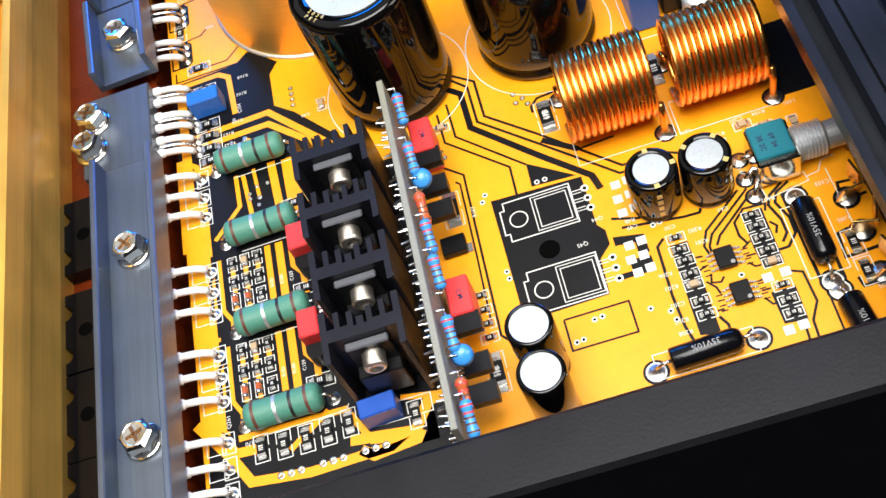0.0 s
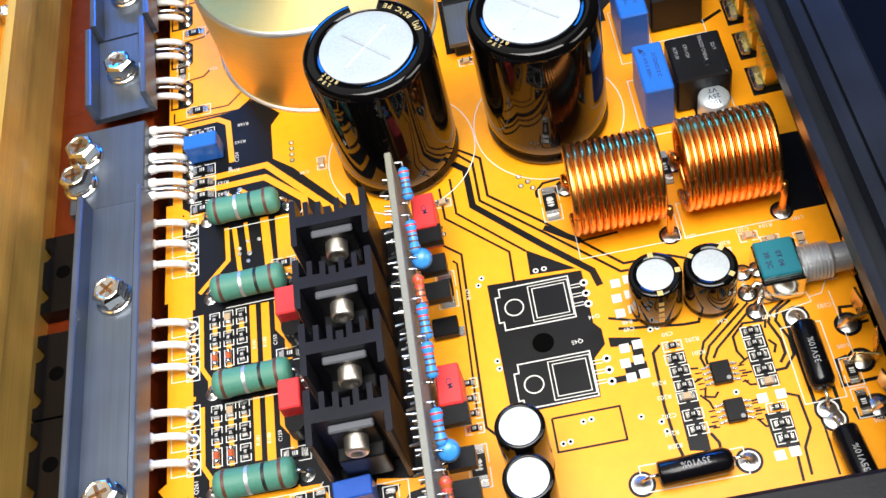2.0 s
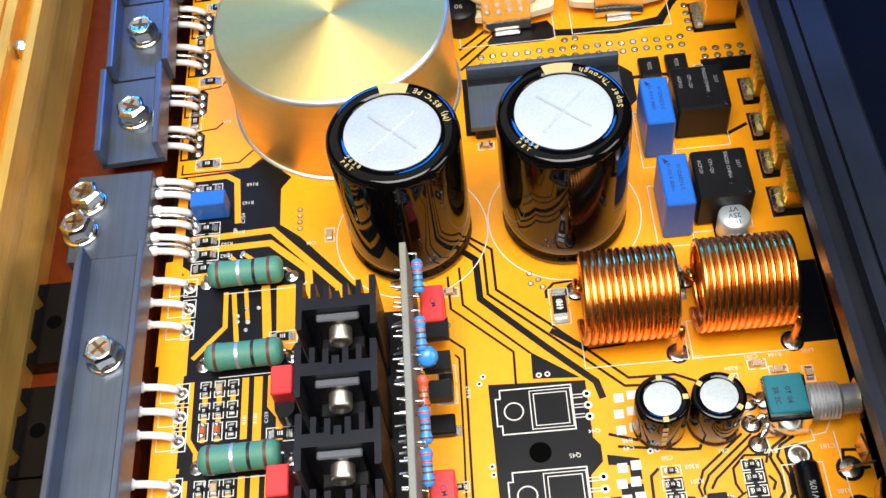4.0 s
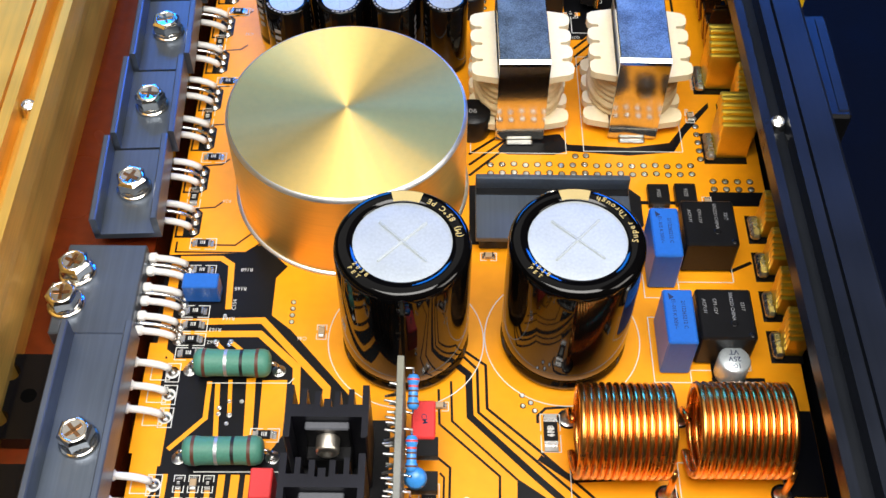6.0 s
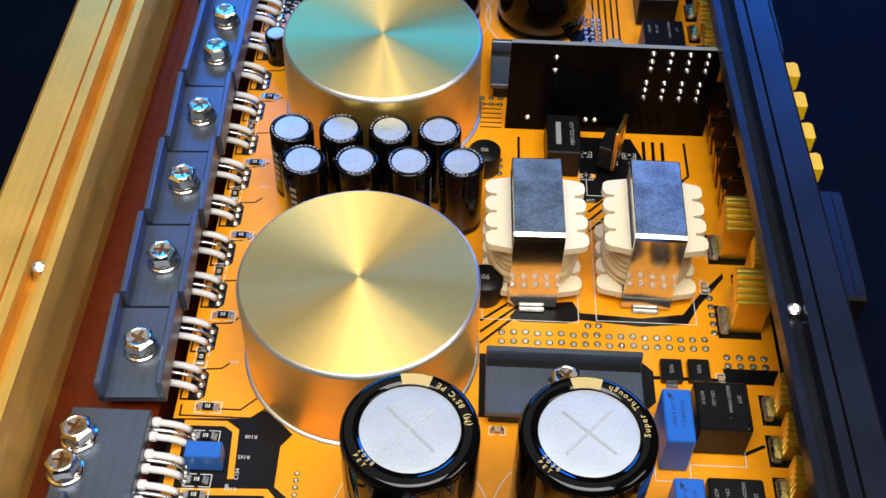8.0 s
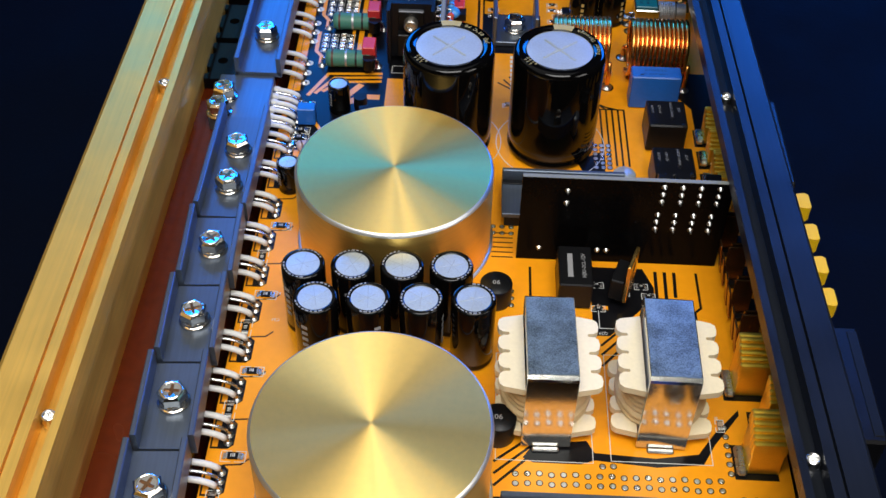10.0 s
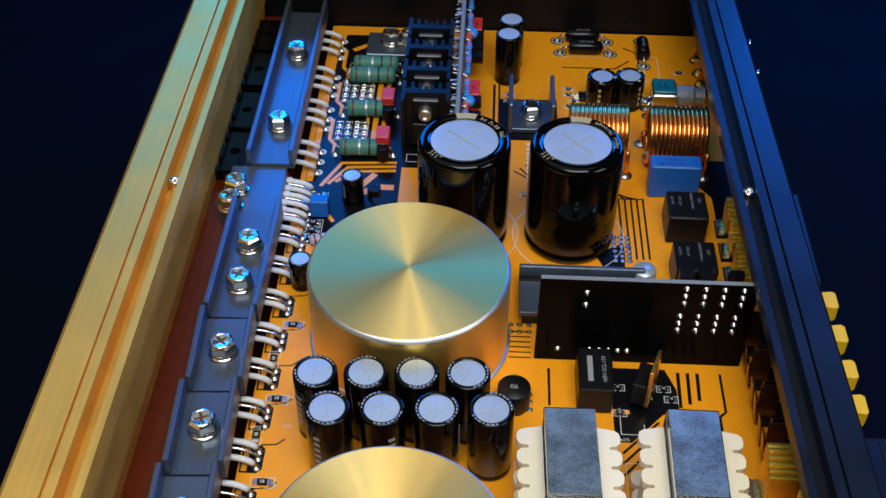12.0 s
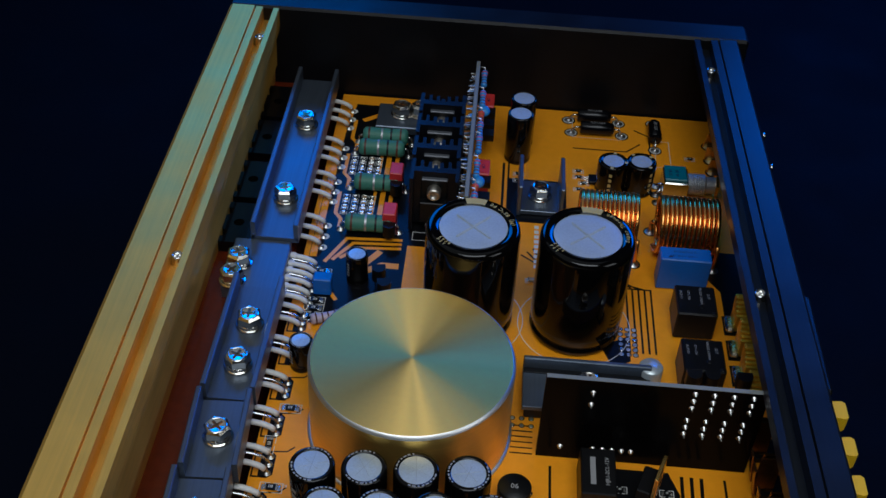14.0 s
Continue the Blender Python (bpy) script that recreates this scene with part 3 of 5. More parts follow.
for text, x, y in (("Q44", 21, 137.1), ("Q45", 16, 131.6), ("R168", -60, 217), ("R165", -61, 211), ("C154", -62, 206), ("R164", -63, 201.8), ("R163", -66, 198.4), ("R162", -66, 194.7), ("R169", -66, 190.4),
                   ("C50", 36, 129.1), ("C61", 48.5, 129.6), ("L201", 47, 153.2), ("L101", 72, 152.4), ("R204", 54, 149.6), ("C201", 59, 152.1), ("R104", 64.5, 152.1), ("R102", 58.6, 128.6), ("C103", 71, 128.6), ("R105", 72, 118.1), ("R205", 74, 100.1),
                   ("R202", 41, 126.6), ("R201", 41.5, 123.1), ("R203", 31.8, 114.1), ("C202", 31.8, 109.6), ("R207", 31.5, 105.6), ("R208", 31.5, 102.6), ("R206", 31.5, 117.6), ("C254", -37, 102.6), ("R270", -69, 107.1), ("R271", -69, 132.7), ("Q261", -74, 113.9), ("R48", 28, 134), ("C49", 28, 132.2), ("C46", -44, 196.1), ("R24", -68, 240), ("R23", -71.5, 256), ("R21", -70, 285), ("R22", -68.5, 271),
                   ("POWER2", 64.2, 287), ("C58", 61.4, 275), ("C36", -66, 352), ("C33", -69, 306), ("R29", -70, 317), ("Q29", 31, 306), ("R167", -6.6, 149.6)):
    ref(text, x, y, 180 if text not in ("POWER2", "C58", "C154", "R167", "Q261") else 90, 1.7)
for r in (111.6, 136.8):
    for k, text in enumerate(("R181", "R180", "C159")):
        ref(text, -59.3 + 2.6 * k, r + 11, 90, 1.5)
for k in range(9):
    SLK.box(3.6, 424 + 2.8 * k, 0.06, 1.7, 1.9, 0.03)
ref("VR101", 55.5, 138.5, 100, 1.7)


# ---- cans and large capacitors ----
def gold_can(x, y):
    t = thing("gold_can", "gold anodised round can with turned lid on the board", "can", at(x, y), "gold cans")
    part("foot_ring", Mesh().lathe([(0, 0.1), (31.9, 0.1), (31.9, 0.5), (31.0, 0.7)], 96), BRIGHT, t)
    part("side", Mesh().lathe([(31.0, 0.5), (31.0, 28.8)], 128), GOLDSIDE, t)
    part("edge", Mesh().lathe([(31.0, 28.8), (30.75, 29.5), (30.1, 29.95)], 128), BRIGHT, t, "bright diamond-cut edge")
    part("lid", Mesh().lathe([(30.1, 29.95), (15, 30.0), (0.02, 30.02)], 160), GOLDTOP, t, "concentrically turned gold lid")


gold_can(-34, 247)
gold_can(-35, 345)


def ring_print(text, radius, z, start, step, size, mat, parent):
    for k, ch in enumerate(text):
        if ch != " ":
            a = start + step * k
            words(ch, size, mat, parent, Matrix.Rotation(radians(a), 4, "Z") @ flat(0, radius, z, 180 if step > 0 else 0), 0.02)


def large_capacitor(x, y, turn, text, lean=(0, 0)):
    t = thing("large_capacitor", "large black snap-in capacitor with white top and gold print", "capacitor", at(x, y, 0, turn, *lean), "large capacitors")
    part("sleeve", Mesh().lathe([(14.4, 0), (15.2, 0.6), (15.5, 1.8), (15.5, 2.6), (14.8, 3.3), (14.8, 3.7), (15.3, 4.6), (15.5, 8), (15.5, 38.6), (15.3, 39.8), (14.8, 40.6), (14.2, 40.95), (13.2, 41.0), (11.3, 40.95), (11.1, 40.5)], 72), SLEEVE, t)
    top_disc = part("top", Mesh().lathe([(11.3, 40.5), (10.6, 40.62), (6, 40.66), (0, 40.66)], 48), ALU, t, "white aluminium top with pressed cross")
    cross = Mesh()
    for a in (45, -45):
        cross.box(0, 0, 0, 15.5, 0.7, 0.34, 0.28, Matrix.Translation((0, 0, 40.5)) @ Matrix.Rotation(radians(a), 4, "Z"))
    part("pressed_cross", cross, ALU, top_disc)
    sector = Mesh()
    n = 10
    vs = []
    for k in range(n + 1):
        a = radians(72 + 30 * k / n)
        vs += [(14.3 * math.cos(a), 14.3 * math.sin(a), 41.04), (11.4 * math.cos(a), 11.4 * math.sin(a), 41.03)]
    sector.add(vs, [(2 * k, 2 * k + 2, 2 * k + 3, 2 * k + 1) for k in range(n)])
    part("gold_mark", sector, PRINT, t, "gold polarity mark")
    ring_print(text, 12.7, 41.06, -22 - 5.6 * len(text), 5.6, 2.0, PRINT, t)
    ring_print("2038", 12.1, 41.06, 122, 6.4, 1.5, PRINT, t)
    ring_print("PET", 13.6, 41.06, 124, 6.0, 1.4, PRINT, t)


large_capacitor(-18, 196, 0, "(M) 85°C PE")
large_capacitor(21, 197, 3, "Super Through")
large_capacitor(-20, 395, 2, "(M) 85°C PE")
large_capacitor(17, 395, -4, "Super Through")


def capacitor_template(r, h, label, group, top_mat, lip=0.76, scores=((20, 1.35), (82, 1.2), (140, 0.9))):
    t = thing("capacitor", label, "capacitor", at(0, 0, -200), group)
    part("sleeve", Mesh().lathe([(r * 0.94, 0), (r, 0.5), (r, 1.4), (r * 0.95, 1.9), (r, 2.5), (r, h - 0.7), (r * 0.97, h - 0.25), (r * 0.92, h - 0.04), (r * 0.86, h), (r * (lip + 0.02), h - 0.02), (r * lip, h - 0.25)], 36), SLEEVE, t)
    td = part("top", Mesh().lathe([(r * (lip + 0.01), h - 0.25), (r * 0.5, h - 0.16), (0, h - 0.14)], 24), top_mat, t, "bright scored aluminium top")
    sc = Mesh()
    for a, ln in scores:
        sc.box(r * 0.06, 0, 0, r * ln, 0.16, 0.09, 0.04, Matrix.Translation((0, 0, h - 0.19)) @ Matrix.Rotation(radians(a), 4, "Z"))
    part("score", sc, ALU, td)
    if lip < 0.7:
        for q in (250, 340, 70):
            sp = Mesh()
            for k in range(4):
                sp.box(r + 0.02, 0, h * 0.2 + k * h * 0.17, 0.05, r * 0.2, h * 0.1, 0, Matrix.Rotation(radians(q), 4, "Z"))
            sp.box(r * 0.84, 0, h + 0.01, r * 0.2, r * 0.2, 0.02, 0, Matrix.Rotation(radians(q), 4, "Z"))
            part("print", sp, PRINT, t, "faded gold stripe of print")
    elif lip < 0.78:
        rim = Mesh()
        for k in range(15):
            a = radians(13 * k + 30 + 60 * (k > 6))
            rim.box(0, 0, 0, r * 0.07, r * (0.08 + 0.04 * (k % 3)), 0.03, 0, Matrix.Translation((r * 0.87 * math.cos(a), r * 0.87 * math.sin(a), h - 0.01)) @ Matrix.Rotation(a, 4, "Z"))
        for k in range(5):
            rim.box(r + 0.02, 0, h * 0.3 + k * h * 0.1, 0.05, r * 0.3, h * 0.05, 0, Matrix.Rotation(radians(225), 4, "Z"))
        part("rim_print", rim, DIM, t, "pale print bars round the rim")
    return t


CAP_BANK = capacitor_template(6.4, 25, "black tall capacitor with cross-scored bright top", "capacitor bank", ALUS)
CAP_MID = capacitor_template(5.9, 14, "black and gold capacitor with scored bright top", "small capacitors", ALU, 0.68, ((15, 0.9), (100, 0.9)))
CAP_TALL = capacitor_template(5.2, 22, "brown and black capacitor with white top", "tall capacitors", ALU, 0.80, ((40, 0.5),))
CAP_TINY = capacitor_template(3.9, 12, "small black capacitor beside the output parts", "small capacitors", ALUS)
for i in range(4):
    copy_thing(CAP_BANK, at(-59 + 14.4 * i, 306.5 + 0.5 * i, 0, 37 * i))
    copy_thing(CAP_BANK, at(-54 + 15 * i, 293.5 + 0.6 * i, 0, 53 * i + 20))
for x, y, a in ((35.3, 136.8, 20), (47.4, 136.4, 70), (32, 474, 10), (43, 475, 60)):
    copy_thing(CAP_MID, at(x, y, 0, a))
for x, y, a in ((0.7, 104, 0), (0.6, 93, 50), (-4, 501, 10), (-5, 490, 80)):
    copy_thing(CAP_TALL, at(x, y, 0, a))
for x, y in ((-60, 410), (-72.5, 366)):
    copy_thing(CAP_TINY, at(x, y))


# ---- screws and clamps ----
def screw_template():
    t = thing("screw", "plated hex-head screw with cross recess and washer", "screw", at(0, 0, -200), "clamp screws")
    part("washer", Mesh().lathe([(0, 0), (3.9, 0), (3.95, 0.3), (3.7, 0.7), (0, 0.7)], 28), CHROME, t)
    part("spring_washer", Mesh().lathe([(0, 0.7), (3.4, 0.7), (3.4, 1.5), (0, 1.5)], 24), TIN, t)
    hexa = Mesh().lathe([(3.5, 1.5), (3.5, 3.9), (2.9, 4.5), (2.5, 4.55), (0, 4.3)], 6, smooth=False)
    head = part("head", hexa, CHROME, t)
    # Recess isn't cut: its shade is put in as two dark bars.
    x = Mesh()
    for a in (0, 90):
        x.box(0, 0, 0, 3.6, 0.75, 0.22, 0.05, Matrix.Translation((0, 0, 4.36)) @ Matrix.Rotation(radians(a + 20), 4, "Z"))
    part("cross_recess", x, BRONZE, head, "cross recess, its shade put in as dark bars")
    part("rim", Mesh().lathe([(2.0, 4.3), (2.2, 4.62), (2.5, 4.62), (2.7, 4.45)], 24), CHROME, head)
    return t


SCREW = screw_template()
for k, (x, y, z) in enumerate(((-90.5, 110, 9.8), (-90.5, 162, 9.8), (-90.5, 236, 9.8), (-90.5, 266, 9.8), (-90.5, 296, 9.8), (-90.5, 325.5, 9.8), (-90.5, 354.5, 9.8), (-90.5, 373, 9.8), (-90.5, 440, 9.8), (-90.5, 488, 9.8),
                               (-100.5, 209.5, 8.5), (-101.5, 200, 8.5), (-100.5, 404, 8.5), (-101, 395, 8.5), (-54, 509, 4.0), (-46, 510, 4.0), (4.4, 463, 2.2), (20, 232, 6.8), (20, 359, 6.8))):
    copy_thing(SCREW, at(x, y, z, 23 * k) @ Matrix.Scale(1.18, 4))


def rail(y0, y1):
    mid, tilt = (y0 + y1) / 2, (2.8 if y1 - y0 < 32 else 0.0)
    t = thing("clamp_rail", "slate grey aluminium channel clamping the power transistors", "clamp rail", at(-90.5, mid, 0, tilt), "clamp rails")
    y0, y1 = y0 - mid, y1 - mid
    part("web", along([(-8.3, 8), (8.3, 8), (8.3, 9.8), (-8.3, 9.8)][::-1], y0, y1), SLATE, t)
    for s in (-1, 1):
        q = [(s * 8.5, 7.9), (s * 8.5, 15.8), (s * 8.2, 16.1), (s * 7.1, 16.1), (s * 6.8, 15.8), (s * 6.8, 9.7)]
        part("flange", along(q if s > 0 else q[::-1], y0, y1), SLATE, t)


for y0, y1 in ((88, 190.5), (221, 249.6), (250.4, 279.6), (280.4, 309.6), (310.4, 339.6), (340.4, 391), (417.5, 521)):
    rail(y0, y1)


def clamp_plate(x, y, sx, sy, z0, h):
    solid("clamp_plate", Mesh().box(x, y, z0, sx, sy, h, 0.35), SLATE, "slate grey flat aluminium clamp plate", "clamp plate", group="clamp plates")


clamp_plate(-94.5, 205, 20, 27, 3, 5.5)
clamp_plate(-94.5, 404.5, 20, 26, 3, 5.5)
solid("clamp_plate", Mesh().box(-49, 86.6, 0.3, 29.5, 8.6, 3.0, 0.35), ZINC, "pale grey bare metal clamp plate at the board edge", "clamp plate", group="clamp plates")
clamp_plate(-53, 508, 22, 17, 0.4, 3.6)


def power_transistor(w, long, name_label):
    t = thing("power_transistor", name_label, "transistor", at(0, 0, -200), "power transistors")
    poly = [(0, -w / 2), (0, w / 2), (-long, w / 2)]
    for c in (w * 0.27, -w * 0.27):
        poly += [(-long, c + 2.2)] + [(-long + 2.2 * math.sin(radians(180 * k / 6)), c + 2.2 * math.cos(radians(180 * k / 6))) for k in range(1, 6)] + [(-long, c - 2.2)]
    poly.append((-long, -w / 2))
    part("body", Mesh().prism(poly, 0, 4.7), GLOSSBLACK, t)
    part("hole", Mesh().disc(-long + 5.5, 0, 1.9, 4.72, 20), VOID, t)
    return t


BIGT = power_transistor(22.6, 25.3, "black plastic power transistor under a clamp rail")
SMALLT = power_transistor(11, 17, "black plastic switching transistor under a clamp rail")
for y in (174.6, 145.8, 122.6, 99.7, 426.5, 452.5, 480.5, 506):
    copy_thing(BIGT, at(-85.5, y, 3.2))


def sleeved_lead(thin):
    t = thing("sleeved_lead", "bare tinned transistor lead bent to the board" if thin else "transistor lead in white sleeve bent down to the board", "lead", at(0, 0, -200), "transistor leads")
    r = 0.5 if thin else 0.92
    path = [(-86, 0, 5.0), (-83.5, 0, 4.9), (-80, 0, 4.3), (-78, 0, 3.6), (-76.6, 0, 2.7), (-75.9, 0, 1.8)]
    part("shank" if thin else "sleeve", Mesh().tube(path, r, 10), TIN if thin else WHITE, t)
    part("wire", Mesh().tube([(-76.2, 0, 2.2), (-75.5, 0, 1.2), (-75.0, 0, 0.1)], 0.5, 6), TIN, t)
    if not thin:
        part("flare", Mesh().box(-83.9, 0, 3.9, 2.6, 2.5, 2.1, 0.6), WHITE, t)
    part("solder", Mesh().lathe([(1.2, 0.06), (0.9, 0.3), (0.6, 0.7), (0, 0.8)], 12, -75.3, 0), SOLDER, t)
    return t


LEAD, THIN = sleeved_lead(False), sleeved_lead(True)
for c in (179.6, 149.8, 125.6, 102.4, 431.5, 458.5, 481, 508):
    for k, s in ((-6.2, LEAD), (0, LEAD), (6.2, LEAD)):
        copy_thing(s, at(0.6 if c < 300 else 0, c + k, 0, random.uniform(-0.25, 0.25)))
        SLK.disc(-74.8, c + k, 1.7, 0.08, 14)
for k in range(11):
    y = 232.3 + 15.35 * k
    if y > 386:
        continue
    copy_thing(SMALLT, at(-83, y, 3.2))
    for d, s in ((-2.9, LEAD), (0, THIN), (2.9, LEAD)):
        copy_thing(s, at(-0.4, y + d, 0, random.uniform(-0.3, 0.3)))
for c in (215, 206, 197, 412, 404, 396):
    for d, s in ((-2.1, LEAD), (0, THIN), (2.1, LEAD)):
        copy_thing(s, at(0.4, c + d, 0, random.uniform(-0.3, 0.3)))


# ---- coils, relays, film blocks, transformers ----
def coil(x, y, n=13, length=21.5):
    t = thing("air_coil", "air-core coil of thick enamelled copper wire", "coil", at(x, y), "air coils")
    r, wire = 10.2, 0.86
    h = length / 2
    pts = [(-h + length * i / (n * 24), -r * math.sin(i * 2 * math.pi / 24), 11.6 - r * math.cos(i * 2 * math.pi / 24)) for i in range(n * 24 + 1)]
    part("winding", Mesh().tube(pts, wire, 7), COPPER, t)
    part("lead", Mesh().tube([(-h, 4, 9), (-h - 0.2, 8.6, 5.5), (-h, 9.2, 2), (-h, 9.2, 0.2)], wire, 8), COPPER, t)
    part("lead", Mesh().tube([(h, -9.9, 11), (h + 0.2, -10.1, 6), (h, -10.3, 2), (h, -10.3, 0.2)], wire, 8), COPPER, t)
    for px, py in ((-h, 9.2), (h, -10.3)):
        part("solder", Mesh().lathe([(2.1, 0.05), (1.6, 0.3), (1.0, 0.9), (0.8, 1.5)], 18, px, py), SOLDER, t)
        BLK.disc(x + px, y + py, 2.7, 0.034, 20)


coil(32.0, 165)
coil(58.5, 165.5)
coil(28.5, 440)
coil(57.5, 440)


def relay(x, y, turn=0):
    t = thing("relay", "square black plastic relay with laser marking", "relay", at(x, y, 0, turn), "relays")
    part("case", Mesh().box(0, 0, 0.4, 13.6, 14.6, 11.6, 0.5), PLASTIC, t)
    part("dimple", Mesh().lathe([(0.9, 12.0), (0.9, 12.12), (0.6, 12.1), (0, 12.05)], 16, 1.6, -3.0), PLASTIC, t)
    part("knob", Mesh().cyl(0.9, 1.0, 14, 5.6, -6.3, 11.2, 0.15), PLASTIC, t)
    for k, text in enumerate(("ACP131", "CP1-12V", "50622D CHINA", "2217")):
        words(text, 1.25, DIM, t, flat(-5.0 + 2.6 * k + (1.5 if k > 1 else 0), 2.0, 12.03, -90), 0.0)


relay(59.7, 197)
relay(59.4, 225)
relay(57.5, 400, 0)
relay(57.5, 374, 0)


def film_block(x, y, turn=0, ln=15.5, w=7.2, h=14.0):
    t = thing("film_capacitor", "tall blue box film capacitor with dark print", "capacitor", at(x, y, 0, turn), "blue film capacitors")
    part("case", Mesh().box(0, 0, 0.2, w, ln, h, 0.4), BLUE, t)
    words("2112265212 C", 1.35, INK, t, flat(1.0, 0.3, h + 0.22, -90), 0.02)
    words("E1-.015 K 305V~", 1.25, INK, t, flat(-1.3, 0.5, h + 0.22, -90), 0.02)
    part("mark", Mesh().add([(-2.4, 6.6, h + 0.22), (-1.0, 5.4, h + 0.22), (-2.2, 4.6, h + 0.22)], [(0, 2, 1)]), INK, t)


film_block(47.4, 220.2)
film_block(48, 194.7)
film_block(55.5, 421, 90, 18)
t = thing("chip_capacitor", "silver can chip capacitor with black print", "capacitor", at(61.2, 186.7))
part("can", Mesh().lathe([(3.6, 0.8), (3.9, 1.4), (3.9, 7.2), (3.5, 7.8), (0, 7.8)], 32), ALUS, t)
part("base", Mesh().box(0, 0, 0.1, 8.2, 8.2, 0.9, 0.4), PLASTIC, t, "black square base")
for k, text in enumerate(("100", "25V", "VT")):
    words(text, 1.9, INK, t, flat(0, -1.9 + 1.9 * k, 7.82, 180), 0.03)


def transformer(x, y, turn):
    t = thing("transformer", "small transformer with plated steel band and cream bobbin", "transformer", at(x, y, 0, turn), "transformers")
    part("band", along([(-14.9, 1.0), (-13.7, 1.0), (-13.7, 28.4), (-13.2, 28.9), (13.2, 28.9), (13.7, 28.4), (13.7, 1.0), (14.9, 1.0), (14.9, 29.2), (14.7, 30.1), (13.8, 30.8), (-13.8, 30.8), (-14.7, 30.1), (-14.9, 29.2)], -6.8, 6.8).turned(), STEEL, t, "shiny zinc-plated steel band")
    part("top_face", Mesh().box(0, 0, 30.78, 13.2, 27.4, 0.12, 0.05), SPANGLE, t, "mottled scratched zinc top")
    part("core", Mesh().box(0, 0, 1.0, 12.6, 27, 27.4, 0.3), ZINC, t, "dark laminated core")
    part("tab", Mesh().box(0, -15.6, 0.1, 7.5, 1.6, 0.9, 0.4), SOLDER, t, "soldered band tab")
    for z in (3.2, 21.5):
        for s in (-1, 1):
            edge = []
            for k in range(4):
                yy = -9.6 + 6.4 * k
                edge += [(12.6, yy - 2.6), (13.7, yy - 1.7), (14.0, yy), (13.7, yy + 1.7), (12.6, yy + 2.6)] + ([(11.0, yy + 2.7), (10.7, yy + 3.2), (11.0, yy + 3.7)] if k < 3 else [])
            poly = [(6.9, -13.4)] + edge + [(6.9, 13.4)]
            poly = poly if s > 0 else [(-a, b) for a, b in poly][::-1]
            part("flange", Mesh().prism(poly, z, z + 2.2), CREAM, t)
    for s in (-1, 1):
        for k in range(7):
            w = Mesh().lathe([(9.9, 0), (10.6 + 0.3 * math.sin(k * 2.1), 0.9), (10.6, 1.7), (9.9, 2.3)], 20, 0, 0, 5.4 + 2.3 * k, Matrix.Translation((s * 2.2, 0, 0)) @ Matrix.Diagonal((1.0, 1.18, 1, 1)))
            part("winding", w, TAPE, t, "taped winding under the bobbin flange")



transformer(12, 277.8, 1)
transformer(44.5, 278.8, -1)

# ---- black upright board in the middle ----
db = thing("upright_relay_board", "upright black circuit board with rows of solder joints", "circuit board", at(36.5, 337.5))
part("sheet", Mesh().box(0, 0, -0.5, 64, 1.6, 35.5, 0.1), DARKPCB, db)
part("top_edge", Mesh().box(0, 0, 35.02, 63.8, 1.5, 0.12), BAREPCB, db, "pale cut edge")
TOY = Matrix.Rotation(radians(90), 4, "X")


def joint(x, z, tall):
    part("solder_joint", Mesh().lathe([(0.95, 0), (0.8, 0.25), (0.4, 0.9), (0.25, tall)], 10, 0, 0, 0, Matrix.Translation((x, -0.8, z)) @ TOY), SOLDER, db)


for k in range(4):
    for j in range(3):
        joint(11 + 5.6 * k, 33 - 3.0 * j, 1.2 + 0.5 * (j == 2))
        joint(10.6 + 5.5 * k, 21.6 - 3.0 * j, 1.2 + 0.6 * (j == 2))
joint(-18, 30, 1.6)
joint(-18, 25, 1.6)
for k in range(6):
    joint(-25 + 2.9 * k + (7 if k else 0), 5.2, 1.0)
t = thing("tall_relay", "black signal relay with laser marking beside the upright board", "relay", at(22.2, 324))
part("case", Mesh().box(0, 0, 0.3, 10.4, 17, 10.5, 0.4), PLASTIC, t)
words("HJR1-2CL-12V", 1.7, DIM, t, flat(2.6, 0, 10.83, 90), 0.02)
part("print_bar", Mesh().box(-1.6, 0, 10.8, 1.6, 10, 0.03), DIM, t, "plain bar of print")
t = thing("regulator", "upright black regulator with brass tab", "transistor", at(38.5, 321, 0, -20))
part("body", Mesh().box(-2.3, 0, 3, 4.4, 10, 8.5, 0.4), PLASTIC, t)
tab = Mesh()
tab.box(0.6, 0, 3, 1.2, 10, 15.5, 0.15)
part("tab", tab, BRASS, t, "brass coloured tab")
part("tab_hole", Mesh().lathe([(1.8, 0), (1.8, 0.05), (0, 0.05)], 18, 0, 0, 0, Matrix.Translation((1.2, 0, 15)) @ Matrix.Rotation(radians(90), 4, "Y")), PLASTIC, t)
for k in (-2.5, 0, 2.5):
    part("lead", Mesh().tube([(-2, k, 3), (-2, k, 0)], 0.4, 6), TIN, t)
for x, y in ((-2, 318), (-1, 267)):
    t = thing("drum_choke", "short black drum choke standing by the gold can", "choke", at(x, y), "drum chokes")
    part("drum", Mesh().lathe([(4.8, 0), (5, 0.4), (5, 7.6), (4.7, 8), (0, 8)], 32), PLASTIC, t)
    words("06", 2.4, DIM, t, flat(0, 0, 8.04, 0), 0.03)


